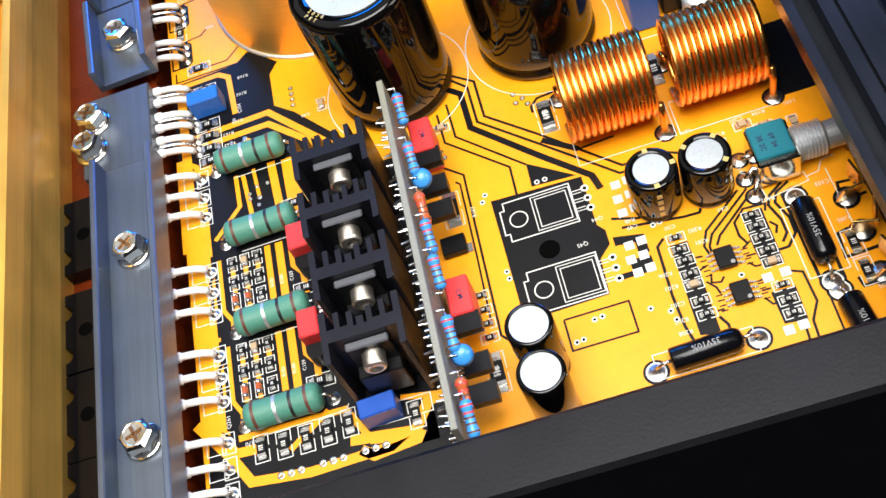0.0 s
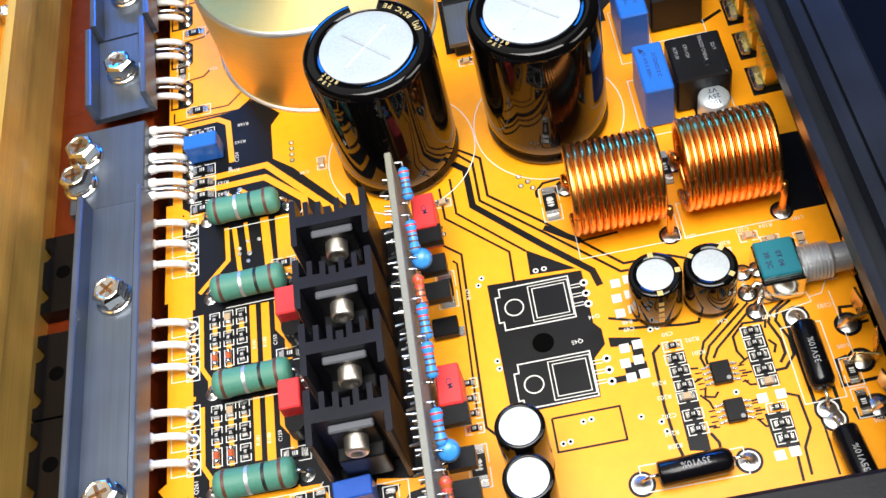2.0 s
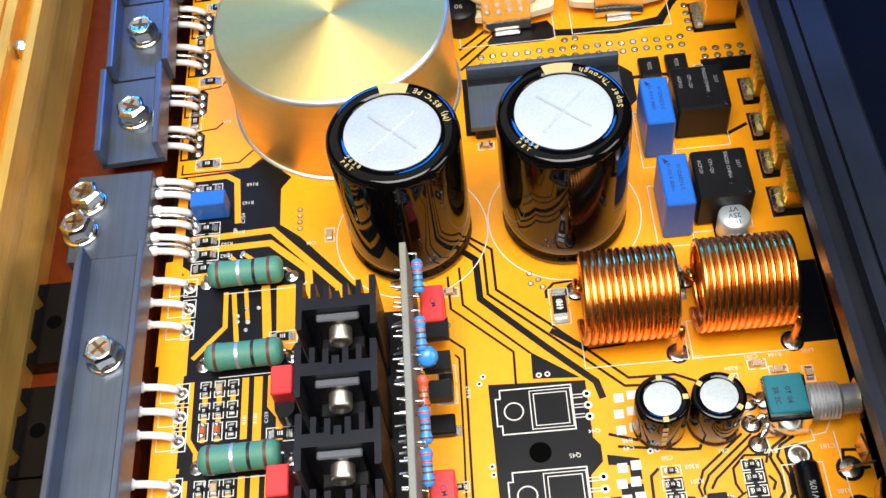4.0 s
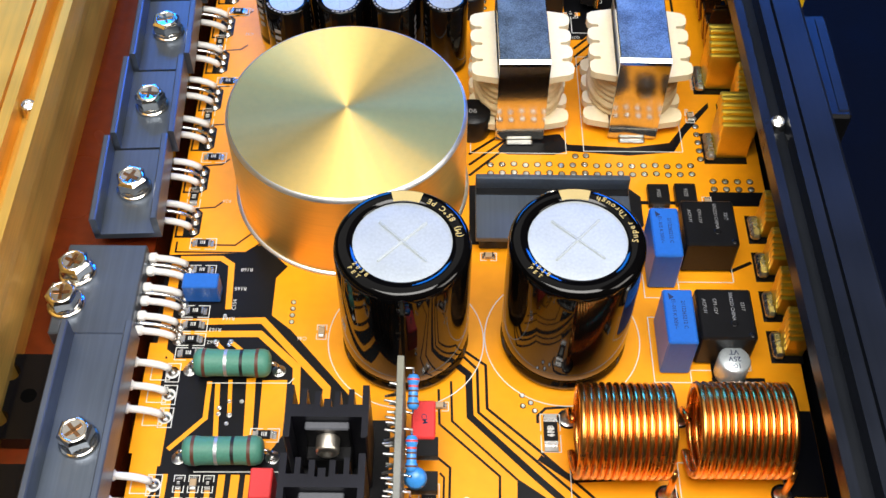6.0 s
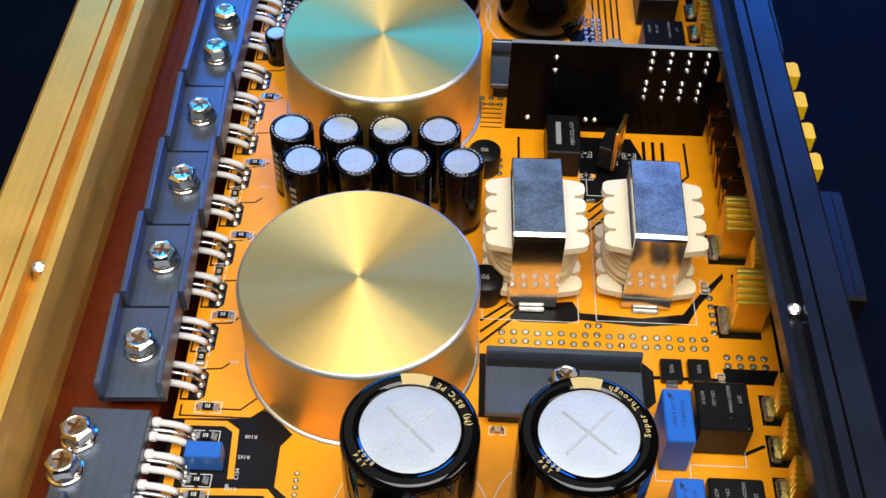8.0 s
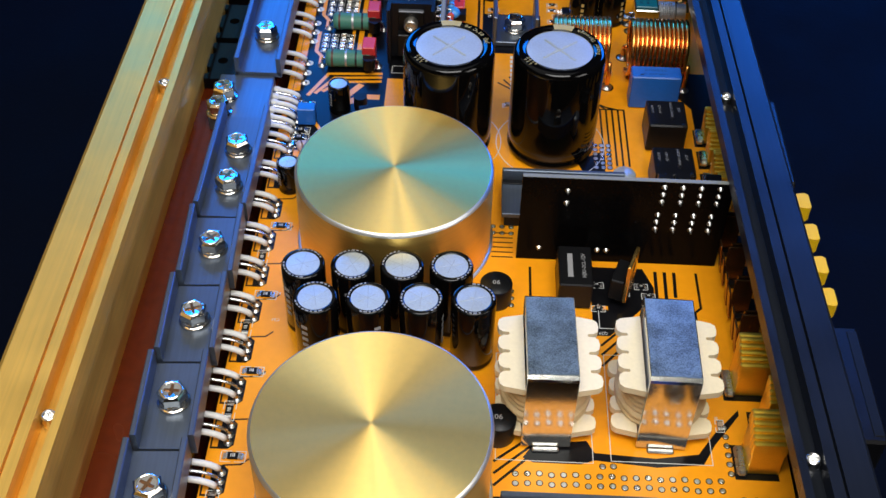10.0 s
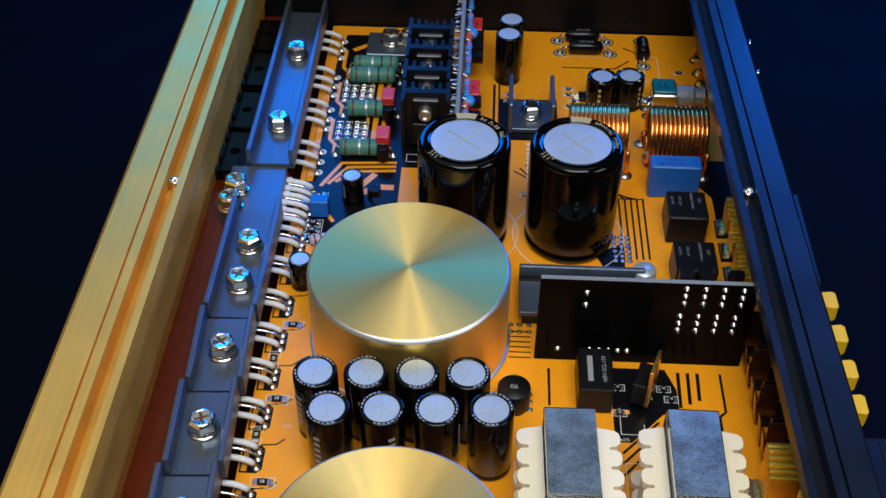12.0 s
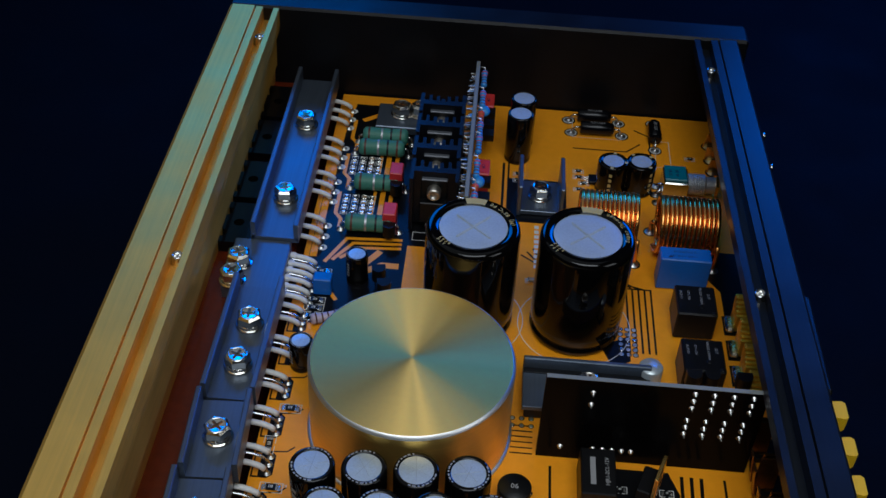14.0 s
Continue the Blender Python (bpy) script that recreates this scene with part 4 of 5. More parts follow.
def grey_bar(x, y, ln):
    t = thing("bar_heatsink", "slate grey bar heatsink with upturned back edge", "heatsink", at(x, y), "bar heatsinks")
    part("web", Mesh().box(0, -0.6, 5.0, ln, 16.5, 1.8, 0.2), SLATE, t)
    part("flange", Mesh().box(0, 8.4, 5.0, ln, 1.6, 6.4, 0.3), SLATE, t)
    # Thin black strip laid on the web along the flange.
    part("groove", Mesh().box(0, 6.6, 6.7, ln - 0.4, 2.0, 0.6, 0.1), PLASTIC, t, "thin black strip in front of the flange")
    part("foot", Mesh().box(0, -1.5, 0.1, ln - 2, 12, 4.9, 0.3), PLASTIC, t, "black transistor bodies under the bar")



grey_bar(20, 232, 41)
grey_bar(20, 359, 41)
t = thing("u_heatsink", "dark slate U-shaped heatsink holding one transistor", "heatsink", at(4.4, 463))
part("web", Mesh().box(0, 0, 0.3, 16.4, 19, 1.9, 0.2), SLATE, t)
for s in (-1, 1):
    part("flange", Mesh().box(s * 8.0, 0, 0.3, 1.5, 21, 13.8, 0.3), SLATE, t)



# ---- channel parts ----
def green_resistor():
    t = thing("power_resistor", "green coated power resistor with coloured bands", "resistor", at(0, 0, -200), "green power resistors")
    ax = Matrix.Translation((0, 0, 3.7)) @ Matrix.Rotation(radians(90), 4, "Y")
    part("body", Mesh().lathe([(0, -9.3), (2.2, -9.2), (3.1, -8.6), (3.45, -7.6), (3.5, -6.4), (3.3, -4.8), (3.25, 0), (3.3, 4.8), (3.5, 6.4), (3.45, 7.6), (3.1, 8.6), (2.2, 9.2), (0, 9.3)], 32, m=ax), GREEN, t)
    for x, m, r in ((-6.6, BROWN, 3.53), (-1.4, ZINC, 3.3), (2.4, INKBLACK, 3.3), (6.2, BROWN, 3.52)):
        part("band", Mesh().lathe([(r, -0.4), (r, 0.4)], 28, 0, 0, x, ax), m, t)
    for s in (-1, 1):
        part("lead", Mesh().tube([(s * 9, 0, 3.7), (s * 10.0, 0, 3.6), (s * 10.8, 0, 2.6), (s * 10.9, 0, 0)], 0.42, 7), TIN, t)
        part("solder", Mesh().lathe([(1.7, 0.1), (1.1, 0.4), (0.6, 1.1), (0, 1.2)], 14, s * 10.9, 0), SOLDER, t)
    return t


GREENR = green_resistor()
for x, y, a in ((-59.2, 111.7, 1), (-59, 136.7, 1), (-59.1, 163.1, 1), (-59.7, 186.6, 0), (-58.8, 436.8, 1), (-58.6, 461.8, 1), (-59.6, 484.8, 1), (-59, 493, 1)):
    copy_thing(GREENR, at(x, y, 0, a))


def fin_heatsink():
    t = thing("fin_heatsink", "black finned heatsink standing on the board", "heatsink", at(0, 0, -200), "finned heatsinks")
    half = [(0.8, 4.4), (0.8, 2.4), (1.5, 2.4), (1.5, 6.2), (2.8, 6.2), (2.8, 3.0), (4.5, 3.0), (4.5, 6.8), (5.7, 6.8), (5.7, 3.0), (7.5, 3.0), (7.5, 7.8), (8.9, 7.8), (9.0, 7.0), (9.0, -4.4), (8.6, -4.9), (7.6, -4.9), (7.6, 0)]
    poly = [(-x, y) for x, y in half] + half[::-1]
    part("extrusion", Mesh().prism(poly[::-1], 1.0, 25), HEAT, t)
    tr = part("transistor", Mesh().box(0, -2.4, 4.5, 10, 4.4, 9.5, 0.3), PLASTIC, t, "black transistor clamped in the heatsink")
    # One tab in two colours: shaded front put in as black, lit edge as grey.
    part("tab", Mesh().box(0, -0.85, 13.8, 9.6, 1.4, 8.3, 0.2), PLASTIC, tr)
    part("tab_edge", Mesh().box(0, -0.95, 22.0, 9.6, 1.9, 0.9, 0.3), LITTAB, tr, "top edge of the transistor tab, coloured lighter as lit from above")
    sy = Matrix.Translation((0, -1.6, 18.0)) @ TOY
    part("bolt", Mesh().lathe([(2.6, 0), (2.6, 3.0), (2.45, 3.4), (2.1, 3.65), (1.4, 3.7), (1.3, 3.0), (0, 2.9)], 22, m=sy), BOLT, t, "bright cap screw")
    for k in (-2.6, 0, 2.6):
        part("leg", Mesh().tube([(k, -2.6, 5), (k, -2.6, 2.5), (k * 1.1, -2.2, 0)], 0.4, 6), TIN, t)
    return t


FINS = fin_heatsink()
for x, y in ((-33.6, 160.6), (-33.7, 144.2), (-33.3, 127.6), (-33.2, 111.6), (-36, 487), (-36, 472.5), (-36, 457.6), (-35.6, 443)):
    copy_thing(FINS, at(x, y))
    SLK.strip([(x - 7, y - 9.5), (x + 7, y - 9.5), (x + 7, y - 5), (x - 7, y - 5)], 0.25, 0.09, True)


def block(x, y, turn, sx, sy, h, mat, label, text="", group="film blocks"):
    t = thing("film_block", label, "capacitor", at(x, y, 0, turn), group)
    part("case", Mesh().box(0, 0, 0.3, sx, sy, h, 0.3), mat, t)
    for k in (-1, 1):
        part("leg", Mesh().tube([(0, k * sy * 0.3, 0.5), (0, k * sy * 0.3, -0.3)], 0.3, 6), TIN, t)
    if text:
        words(text, 1.4, INK, t, flat(0, 0, h + 0.33, 90), 0.0)
    return t


for x, y in ((-48.7, 152.3), (-49.1, 127.8), (-51.5, 464), (-51.5, 439)):
    block(x, y, 0, 5, 7.4, 9.5, RED, "small red box film capacitor", group="red film blocks")
    t = thing("transistor", "black half-round transistor beside a red block", "transistor", at(x + 0.3, y - 6), "small transistors")
    part("body", Mesh().prism([(-2.3, 1.6), (-2.3, 0)] + [(2.3 * math.cos(radians(180 + 15 * k)), 2.3 * math.sin(radians(180 + 15 * k))) for k in range(1, 12)] + [(2.3, 0), (2.3, 1.6)], 2, 7), PLASTIC, t)
    for k in (-1.3, 0, 1.3):
        part("leg", Mesh().tube([(k, 0, 2), (k, 0, 0)], 0.3, 5), TIN, t)
block(-37.3, 104.2, 3, 8.6, 4.6, 6.4, DEEPBLUE, "small blue box film capacitor by the heatsink", group="blue film blocks")
block(-70, 208.8, 0, 9, 4.6, 6.6, BLUE, "small blue box film capacitor", group="blue film blocks")
block(-71, 402, 0, 6.4, 4.6, 7.0, BLUE, "small blue box film capacitor", group="blue film blocks")


for x, y, z, turn in ((-52, 407.5, 0, 10), (-49.4, 400.6, 0, 10), (53.4, 363.6, 5.5, 0), (59.2, 363.8, 5.5, 0), (69.4, 364, 5.5, 0)):
    t = thing("transistor", "black half-round transistor standing on the board", "transistor", at(x, y, z, turn), "small transistors")
    part("body", Mesh().prism([(-2.4, 1.7), (-2.4, 0)] + [(2.4 * math.cos(radians(180 + 15 * k)), 2.4 * math.sin(radians(180 + 15 * k))) for k in range(1, 12)] + [(2.4, 0), (2.4, 1.7)], 3, 8.4), PLASTIC, t)
    for k in (-1.3, 0, 1.3):
        part("leg", Mesh().tube([(k, 0, 3), (k, 0, -z)], 0.3, 5), TIN, t)
t = thing("chip_capacitor", "silver can chip capacitor behind the upright board", "capacitor", at(40.6, 369))
part("can", Mesh().lathe([(3.6, 0.8), (3.9, 1.4), (3.9, 9.4), (3.5, 10.0), (0, 10.0)], 32), ALUS, t)
part("base", Mesh().box(0, 0, 0.1, 8.2, 8.2, 0.9, 0.4), PLASTIC, t, "black square base")
t = thing("resistor", "pale lilac axial resistor lying on the board", "resistor", at(-68, 387, 0, 20))
ax = Matrix.Translation((0, 0, 2.2)) @ Matrix.Rotation(radians(90), 4, "Y")
part("body", Mesh().lathe([(0, -5), (1.4, -4.8), (2.0, -4), (1.7, -2.4), (1.7, 2.4), (2.0, 4), (1.4, 4.8), (0, 5)], 20, m=ax), LILAC, t)
for k in (-3.2, -1, 1, 3.4):
    part("band", Mesh().lathe([(2.02 if abs(k) > 3 else 1.73, -0.3), (2.02 if abs(k) > 3 else 1.73, 0.3)], 20, 0, 0, k, ax), BROWN, t)
for k in (-1, 1):
    part("lead", Mesh().tube([(k * 4.9, 0, 2.2), (k * 6.4, 0, 2), (k * 6.8, 0, 0)], 0.35, 6), TIN, t)


# ---- upright driver boards ----
def driver_board(x, y, ln, h=26.5):
    t = thing("driver_board", "upright driver board with parts soldered on both faces", "circuit board", at(x, y), "driver boards")
    part("sheet", Mesh().box(0, 0, 1.2, 1.5, ln, h, 0.15), BAREPCB, t)
    n = int(ln / 1.6)
    for k in range(n):
        yy = -ln / 2 + 2 + 1.55 * k
        for z in (h - 2.2 - 3 * random.random(), 8 + 9 * random.random()):
            m = Matrix.Translation((-0.7, yy + random.uniform(-0.8, 0.8), z)) @ Matrix.Rotation(radians(-90 + random.uniform(-25, 25)), 4, "Y")
            part("solder_pin", Mesh().lathe([(0.75, 0), (0.6, 0.3), (0.34, 0.8), (0.26, 1.6 + 1.4 * random.random())], 7, m=m), SOLDER, t)
    for o, kind in ((38.9, "b"), (37, "r"), (30.6, "t"), (23.9, "b"), (19.6, "d"), (22.3, "t"), (15, "t"), (9.5, "g"), (2, "b"), (-7.3, "b"), (-9, "r"), (-15.7, "t"), (-22.6, "b"), (-26.8, "d"), (-25.8, "t"), (-32.9, "t"), (-37.3, "g"), (-42.2, "b")):
        py = y + o
        if kind in "bg":
            r = thing("resistor", "sky blue axial resistor standing on the driver board" if kind == "b" else "red banded axial part on the driver board", "resistor", at(x + 2.8, py, 23.2), "driver board resistors")
            ax = Matrix.Rotation(radians(-66), 4, "X")
            part("body", Mesh().lathe([(0, -3.9), (0.9, -3.8), (1.32, -3.1), (1.32, -2.2), (1.08, -1.7), (1.08, 1.7), (1.32, 2.2), (1.32, 3.1), (0.9, 3.8), (0, 3.9)], 16, m=ax), SKYBLUE if kind == "b" else GLASS, r)
            for q in (-2.6, -1.0, 0.2, 1.2, 2.7):
                part("band", Mesh().lathe([(1.35 if abs(q) > 2 else 1.11, -0.2), (1.35 if abs(q) > 2 else 1.11, 0.2)], 16, 0, 0, q, ax), BROWN if q < 1 else RED, r)
            for q in (-1, 1):
                e = ax @ Vector((0, 0, 3.8 * q))
                part("lead", Mesh().tube([e, e * 1.3 + Vector((0, 0, 0.5)), e * 1.25 + Vector((-2.2, 0, 1.0))], 0.28, 6), TIN, r)
        elif kind == "d":
            r = thing("bead_capacitor", "round blue bead capacitor on the driver board", "capacitor", at(x + 3.7, py, 20.5) @ Matrix.Scale(0.95, 4), "bead capacitors")
            part("bead", Mesh().lathe([(0, -1.3), (1.8, -1.1), (2.6, 0), (1.8, 1.1), (0, 1.3)], 18, m=Matrix.Rotation(radians(35), 4, "X")), SKYBLUE, r)
            part("lead", Mesh().tube([(0, 1.2, 1.6), (-1.6, 1.4, 2.2), (-2.8, 1.4, 2.2)], 0.28, 6), TIN, r)
        elif kind == "r":
            r = thing("film_block", "red box film capacitor on the driver board", "capacitor", at(x + 4.6, py, 0), "red film blocks")
            part("case", Mesh().box(0.4, 0, 4.5, 5.4, 9.6, 10, 0.35), RED, r)
            words("CM", 1.8, INK, r, flat(0.6, 0, 14.53, -80), 0.02)
        else:
            r = thing("transistor", "black transistor lying out from the driver board", "transistor", at(x + 4.0, py, 4), "driver transistors")
            part("body", Mesh().prism([(-2.3, 1.7), (-2.3, 0)] + [(2.3 * math.cos(radians(180 + 15 * q)), 2.3 * math.sin(radians(180 + 15 * q))) for q in range(1, 12)] + [(2.3, 0), (2.3, 1.7)], 0, 6.0, Matrix.Translation((-1.6, 0, 8)) @ Matrix.Rotation(radians(90), 4, "Y") @ Matrix.Rotation(radians(90), 4, "Z")), PLASTIC, r)
            for q in (-1.2, 0, 1.2):
                part("leg", Mesh().tube([(-1.4, q, 8), (-4.3, q, 8)], 0.28, 5), TIN, r)


driver_board(-18, 129, 91)
driver_board(-23.5, 472, 90)


# ---- chip parts ----
def chip(sx, sy, h, body_mat, label, category, group):
    t = thing("chip_part", label, category, at(0, 0, -200), group)
    part("body", Mesh().box(0, 0, 0.15, sx * 0.72, sy, h, 0.06), body_mat, t)
    for s in (-1, 1):
        part("end", Mesh().box(s * sx * 0.43, 0, 0.12, sx * 0.15, sy * 1.02, h * 1.05, 0.05), TIN, t)
        part("solder", Mesh().box(s * sx * 0.60, 0, 0.05, sx * 0.24, sy * 1.0, h * 0.45, 0.12), SOLDER, t)
    if body_mat is PLASTIC:
        part("print", Mesh().box(-sx * 0.14, 0, h + 0.15, sx * 0.05, sy * 0.5, 0.02).box(-sx * 0.03, 0, h + 0.15, sx * 0.05, sy * 0.5, 0.02).box(sx * 0.10, 0, h + 0.15, sx * 0.09, sy * 0.5, 0.02), SILK, t)
    return t


R12 = chip(4.0, 2.1, 0.65, PLASTIC, "black chip resistor with white marking", "resistor", "chip resistors")
R08 = chip(2.3, 1.4, 0.55, PLASTIC, "small black chip resistor with white marking", "resistor", "small chip resistors")
C08 = chip(2.4, 1.5, 1.0, TANCHIP, "small tan chip capacitor", "capacitor", "chip capacitors")
R25 = chip(7.0, 3.3, 0.8, PLASTIC, "large black chip resistor", "resistor", "large chip resistors")


def place(src, x, y, turn=0, outline=True):
    copy_thing(src, at(x, y, 0, turn))
    if outline:
        w, h = ((6.8, 3.5) if src is R12 else (4.2, 2.4) if src in (R08, C08) else (10, 4.6))
        if turn in (90, 270):
            w, h = h, w
        g = 0.5
        for s in (-1, 1):
            line((x + s * g, y - h / 2), (x + s * w / 2, y - h / 2), (x + s * w / 2, y + h / 2), (x + s * g, y + h / 2)) if turn not in (90, 270) else line((x - w / 2, y + s * g), (x - w / 2, y + s * h / 2), (x + w / 2, y + s * h / 2), (x + w / 2, y + s * g))


for y in (216.5, 211.5, 203.8, 199.6, 195.4, 191.2):
    place(R12, -71.5, y, 0)
for x, y, a in ((-72.5, 225.3, 0), (-77, 241, 90), (-73.5, 255.6, 0), (-77.2, 271, 90), (-73, 285.5, 0), (-77.5, 302, 90), (-73.5, 316, 0), (-77, 332, 90), (-73, 347, 0)):
    place(R12, x, y, a)
for x, y in ((-66.8, 105), (-61.4, 104.4), (-56, 104.2), (-50.8, 104.4), (-45.6, 105), (-30.2, 102.3)):
    place(R12, x, y, 90)
for x, y in ((-50.7, 117.4), (-50.6, 143.2), (-50.6, 169)):
    place(R12, x, y, 0)
for r in (111.6, 136.8):
    for k, x in enumerate((-69, -65.6, -62.3)):
        for j, dy in enumerate((19.6, 14.0, 8.6)):
            if j == 2 and k < 2:
                t = thing("glass_diode", "tiny red glass diode with tin ends", "diode", at(x, r + dy, 0, 90), "glass diodes")
                ax = Matrix.Translation((0, 0, 0.8)) @ Matrix.Rotation(radians(90), 4, "Y")
                part("glass", Mesh().lathe([(0.7, -0.9), (0.75, 0), (0.7, 0.9)], 12, m=ax), GLASS, t)
                part("end", Mesh().lathe([(0, -1.7), (0.8, -1.7), (0.8, -0.9), (0, -0.9)], 12, m=ax), TIN, t)
                part("end", Mesh().lathe([(0, 0.9), (0.8, 0.9), (0.8, 1.7), (0, 1.7)], 12, m=ax), TIN, t)
                frame_line(x, r + dy, 2.2, 4.4)
            else:
                place(C08 if (j == 0 and k == 1) else R08, x, r + dy, 90)
for r in (439, 464):
    for x in (-70, -66.5, -63, -60):
        for dy in (8.5, 12.5, 16.5):
            place(C08 if x == -63 else R08, x, r + dy, 90)
for x, y in ((36.4, 125.9), (36.2, 122.7), (36.6, 119.6), (36.7, 116), (36.9, 108.9), (37.1, 105.4), (53.9, 125.8), (53.9, 122.8), (54.1, 119.7), (54.2, 116.2), (54.3, 106.9), (54.3, 103.2), (54.3, 99.9)):
    place(R08, x, y, 0)
place(C08, 36.6, 113.1)
place(C08, 54.2, 113.1)
place(R25, 16.9, 170.4, 90)
place(R25, -10.4, 106.3, 90)
place(R25, -11.6, 152, 90)
words("562", 1.9, SILK, board, flat(-10.4, 106.3, 1.0, 90), 0.03)
copy_thing(R25, at(45.6, 174, 0, 90))
words("6R8", 1.9, SILK, board, flat(16.9, 170.4, 1.0, 90), 0.03)
place(R12, 71.7, 111.8, 90)
place(R12, 71.8, 104.4, 90)
for x, y, a in ((-39.2, 198, 90), (-9.4, 177.2, 0), (3, 222, 0), (54, 146, 90), (60, 150, 0), (64.5, 148, 0), (71, 146.5, 90), (62, 273, 90), (63, 241, 90), (2, 416, 0), (31, 416, 0)):
    place(C08, x, y, a)
for y in (126.4, 122.5, 118.8, 115.2):
    place(R08, -10.1, y, 0)
for x, y in ((20, 484), (20, 480), (22, 476), (20, 472), (66, 498), (67, 486), (-4, 479), (-4, 475)):
    place(R08, x, y, 0)
for x, y in ((-73, 412), (-73, 407), (-73, 397), (-73, 393), (-73, 389), (-66, 383)):
    place(R12, x, y, 0)
for x, y in ((38, 323), (30, 326), (44, 326), (46, 322), (30, 316)):
    place(R08, x, y, 0)


def small_ic(x, y):
    t = thing("small_chip", "eight-legged black amplifier chip", "chip", at(x, y), "eight-legged chips")
    part("body", Mesh().box(0, 0, 0.3, 4.2, 5.2, 1.5, 0.2), PLASTIC, t)
    part("dot", Mesh().disc(1.2, -1.8, 0.5, 1.83, 14), DIM, t)
    for s in (-1, 1):
        for k in range(4):
            yy = -1.95 + 1.3 * k
            part("leg", Mesh().box(s * 2.5, yy, 0.7, 1.0, 0.5, 0.25, 0.05).box(s * 3.3, yy, 0.08, 1.2, 0.55, 0.3, 0.08), TIN, t)
            gap(0.35, (x + s * 3.9, y + yy - 0.7), (x + s * 5.4, y + yy - 0.7))


small_ic(45, 116.9)
small_ic(45.6, 107.6)
small_ic(26, 478)
for x, y in ((49.6, 242.4), (57, 242.7)):
    t = thing("flat_diode", "flat black surface-mount diode", "diode", at(x, y), "flat diodes")
    part("body", Mesh().box(0, 0, 0.3, 5.8, 7.0, 2.2, 0.3), PLASTIC, t)
    words("SS56", 1.5, DIM, t, flat(0, 0, 2.53, 90), 0.0)
    part("leg", Mesh().box(0, -4.1, 0.06, 3.2, 1.6, 0.4, 0.1), TIN, t)
    part("leg", Mesh().box(0, 4.1, 0.06, 3.2, 1.6, 0.4, 0.1), TIN, t)
t = thing("flat_diode", "grey flat surface-mount diode by the driver board", "diode", at(-13, 141), "flat diodes")
part("body", Mesh().box(0, 0, 0.3, 6, 5, 2.2, 0.3), PLASTIC, t)
part("leg", Mesh().box(3.4, -1, 0.06, 1.6, 2.6, 0.4, 0.1), TIN, t)


def axial(x, y, turn, ln=15.5, text="35V10%"):
    t = thing("axial_capacitor", "black tubular axial capacitor with bent leads", "capacitor", at(x, y, 0, turn), "axial capacitors")
    ax = Matrix.Translation((0, 0, 3.2)) @ Matrix.Rotation(radians(90), 4, "Y")
    h = ln / 2
    part("body", Mesh().lathe([(0, -h), (2.5, -h), (2.75, -h + 0.4), (2.75, h - 1.6), (2.2, h - 0.4), (1.6, h), (0, h)], 28, m=ax), GLOSSBLACK, t)
    for s in (-1, 1):
        part("lead", Mesh().tube([(s * h, 0, 3.2), (s * (h + 1.8), 0, 3.1), (s * (h + 3.3), 0, 1.6), (s * (h + 3.6), 0, 0)], 0.4, 7), TIN, t)
        part("solder", Mesh().lathe([(1.9, 0.1), (1.5, 0.22), (0.7, 0.5), (0.4, 0.9)], 16, s * (h + 3.6), 0), SOLDER, t)
        p = at(x, y, 0, turn) @ Vector((s * (h + 3.6) * MM, 0, 0))
        BLK.disc(p.x / MM, p.y / MM, 2.9, 0.034, 20)
        SLK.disc(p.x / MM, p.y / MM, 2.3, 0.07, 18)
    words(text, 1.9, DIM, t, flat(0, 0, 5.98, 180), 0.0)


axial(34.2, 96, 2)
axial(64.4, 115.7, -90)
axial(66.2, 90.6, -84)
axial(28, 511, 0, 14)
axial(27, 520, 0, 14)
axial(52, 512, 90, 12)


def volume_pot(x, y):
    t = thing("potentiometer", "gain potentiometer with teal cover and threaded bush", "potentiometer", at(x, y), "potentiometers")
    part("case", Mesh().box(0, 0, 1.0, 9.6, 11, 8.2, 0.4), STEEL, t, "plated steel case")
    part("cover", Mesh().box(-0.2, 0.6, 9.1, 8.6, 9.4, 1.0, 0.3), TEAL, t, "teal plastic cover with print")
    for k, text in enumerate(("3R 2C", "0T 04")):
        words(text, 1.7, INK, t, flat(-2.4 + 2.6 * k, 0, 10.23, -90), 0.03)
    bush = Mesh()
    prof = []
    for k in range(9):
        prof += [(4.3, 4.8 + 0.8 * k), (3.85, 5.2 + 0.8 * k)]
    bush.lathe([(0, 4.8)] + prof + [(3.3, 12.0), (3.3, 16.5), (0, 16.5)], 24, m=Matrix.Translation((0, 0, 5.6)) @ Matrix.Rotation(radians(90), 4, "Y"), smooth=False)
    part("bush", bush, ZINC, t, "grey threaded metal bush")
    part("nut", Mesh().lathe([(0, 15.5), (4.6, 15.5), (4.6, 16.6), (0, 16.6)], 6, m=Matrix.Translation((0, 0, 5.6)) @ Matrix.Rotation(radians(90), 4, "Y"), smooth=False), BRASS, t, "brass nut")
    for px, py in ((-6.5, 4), (-6.8, -1.5), (-6.3, -6.5)):
        part("lug", Mesh().tube([(-4.6, py * 0.6, 3), (px, py, 0.8), (px, py, 0)], 0.6, 6), TIN, t)
        part("solder", Mesh().lathe([(1.7, 0.1), (1.0, 0.5), (0, 0.9)], 14, px, py), SOLDER, t)
        BLK.disc(x + px, y + py, 2.3, 0.034, 18)


volume_pot(62.6, 136.8)
volume_pot(57, 474)


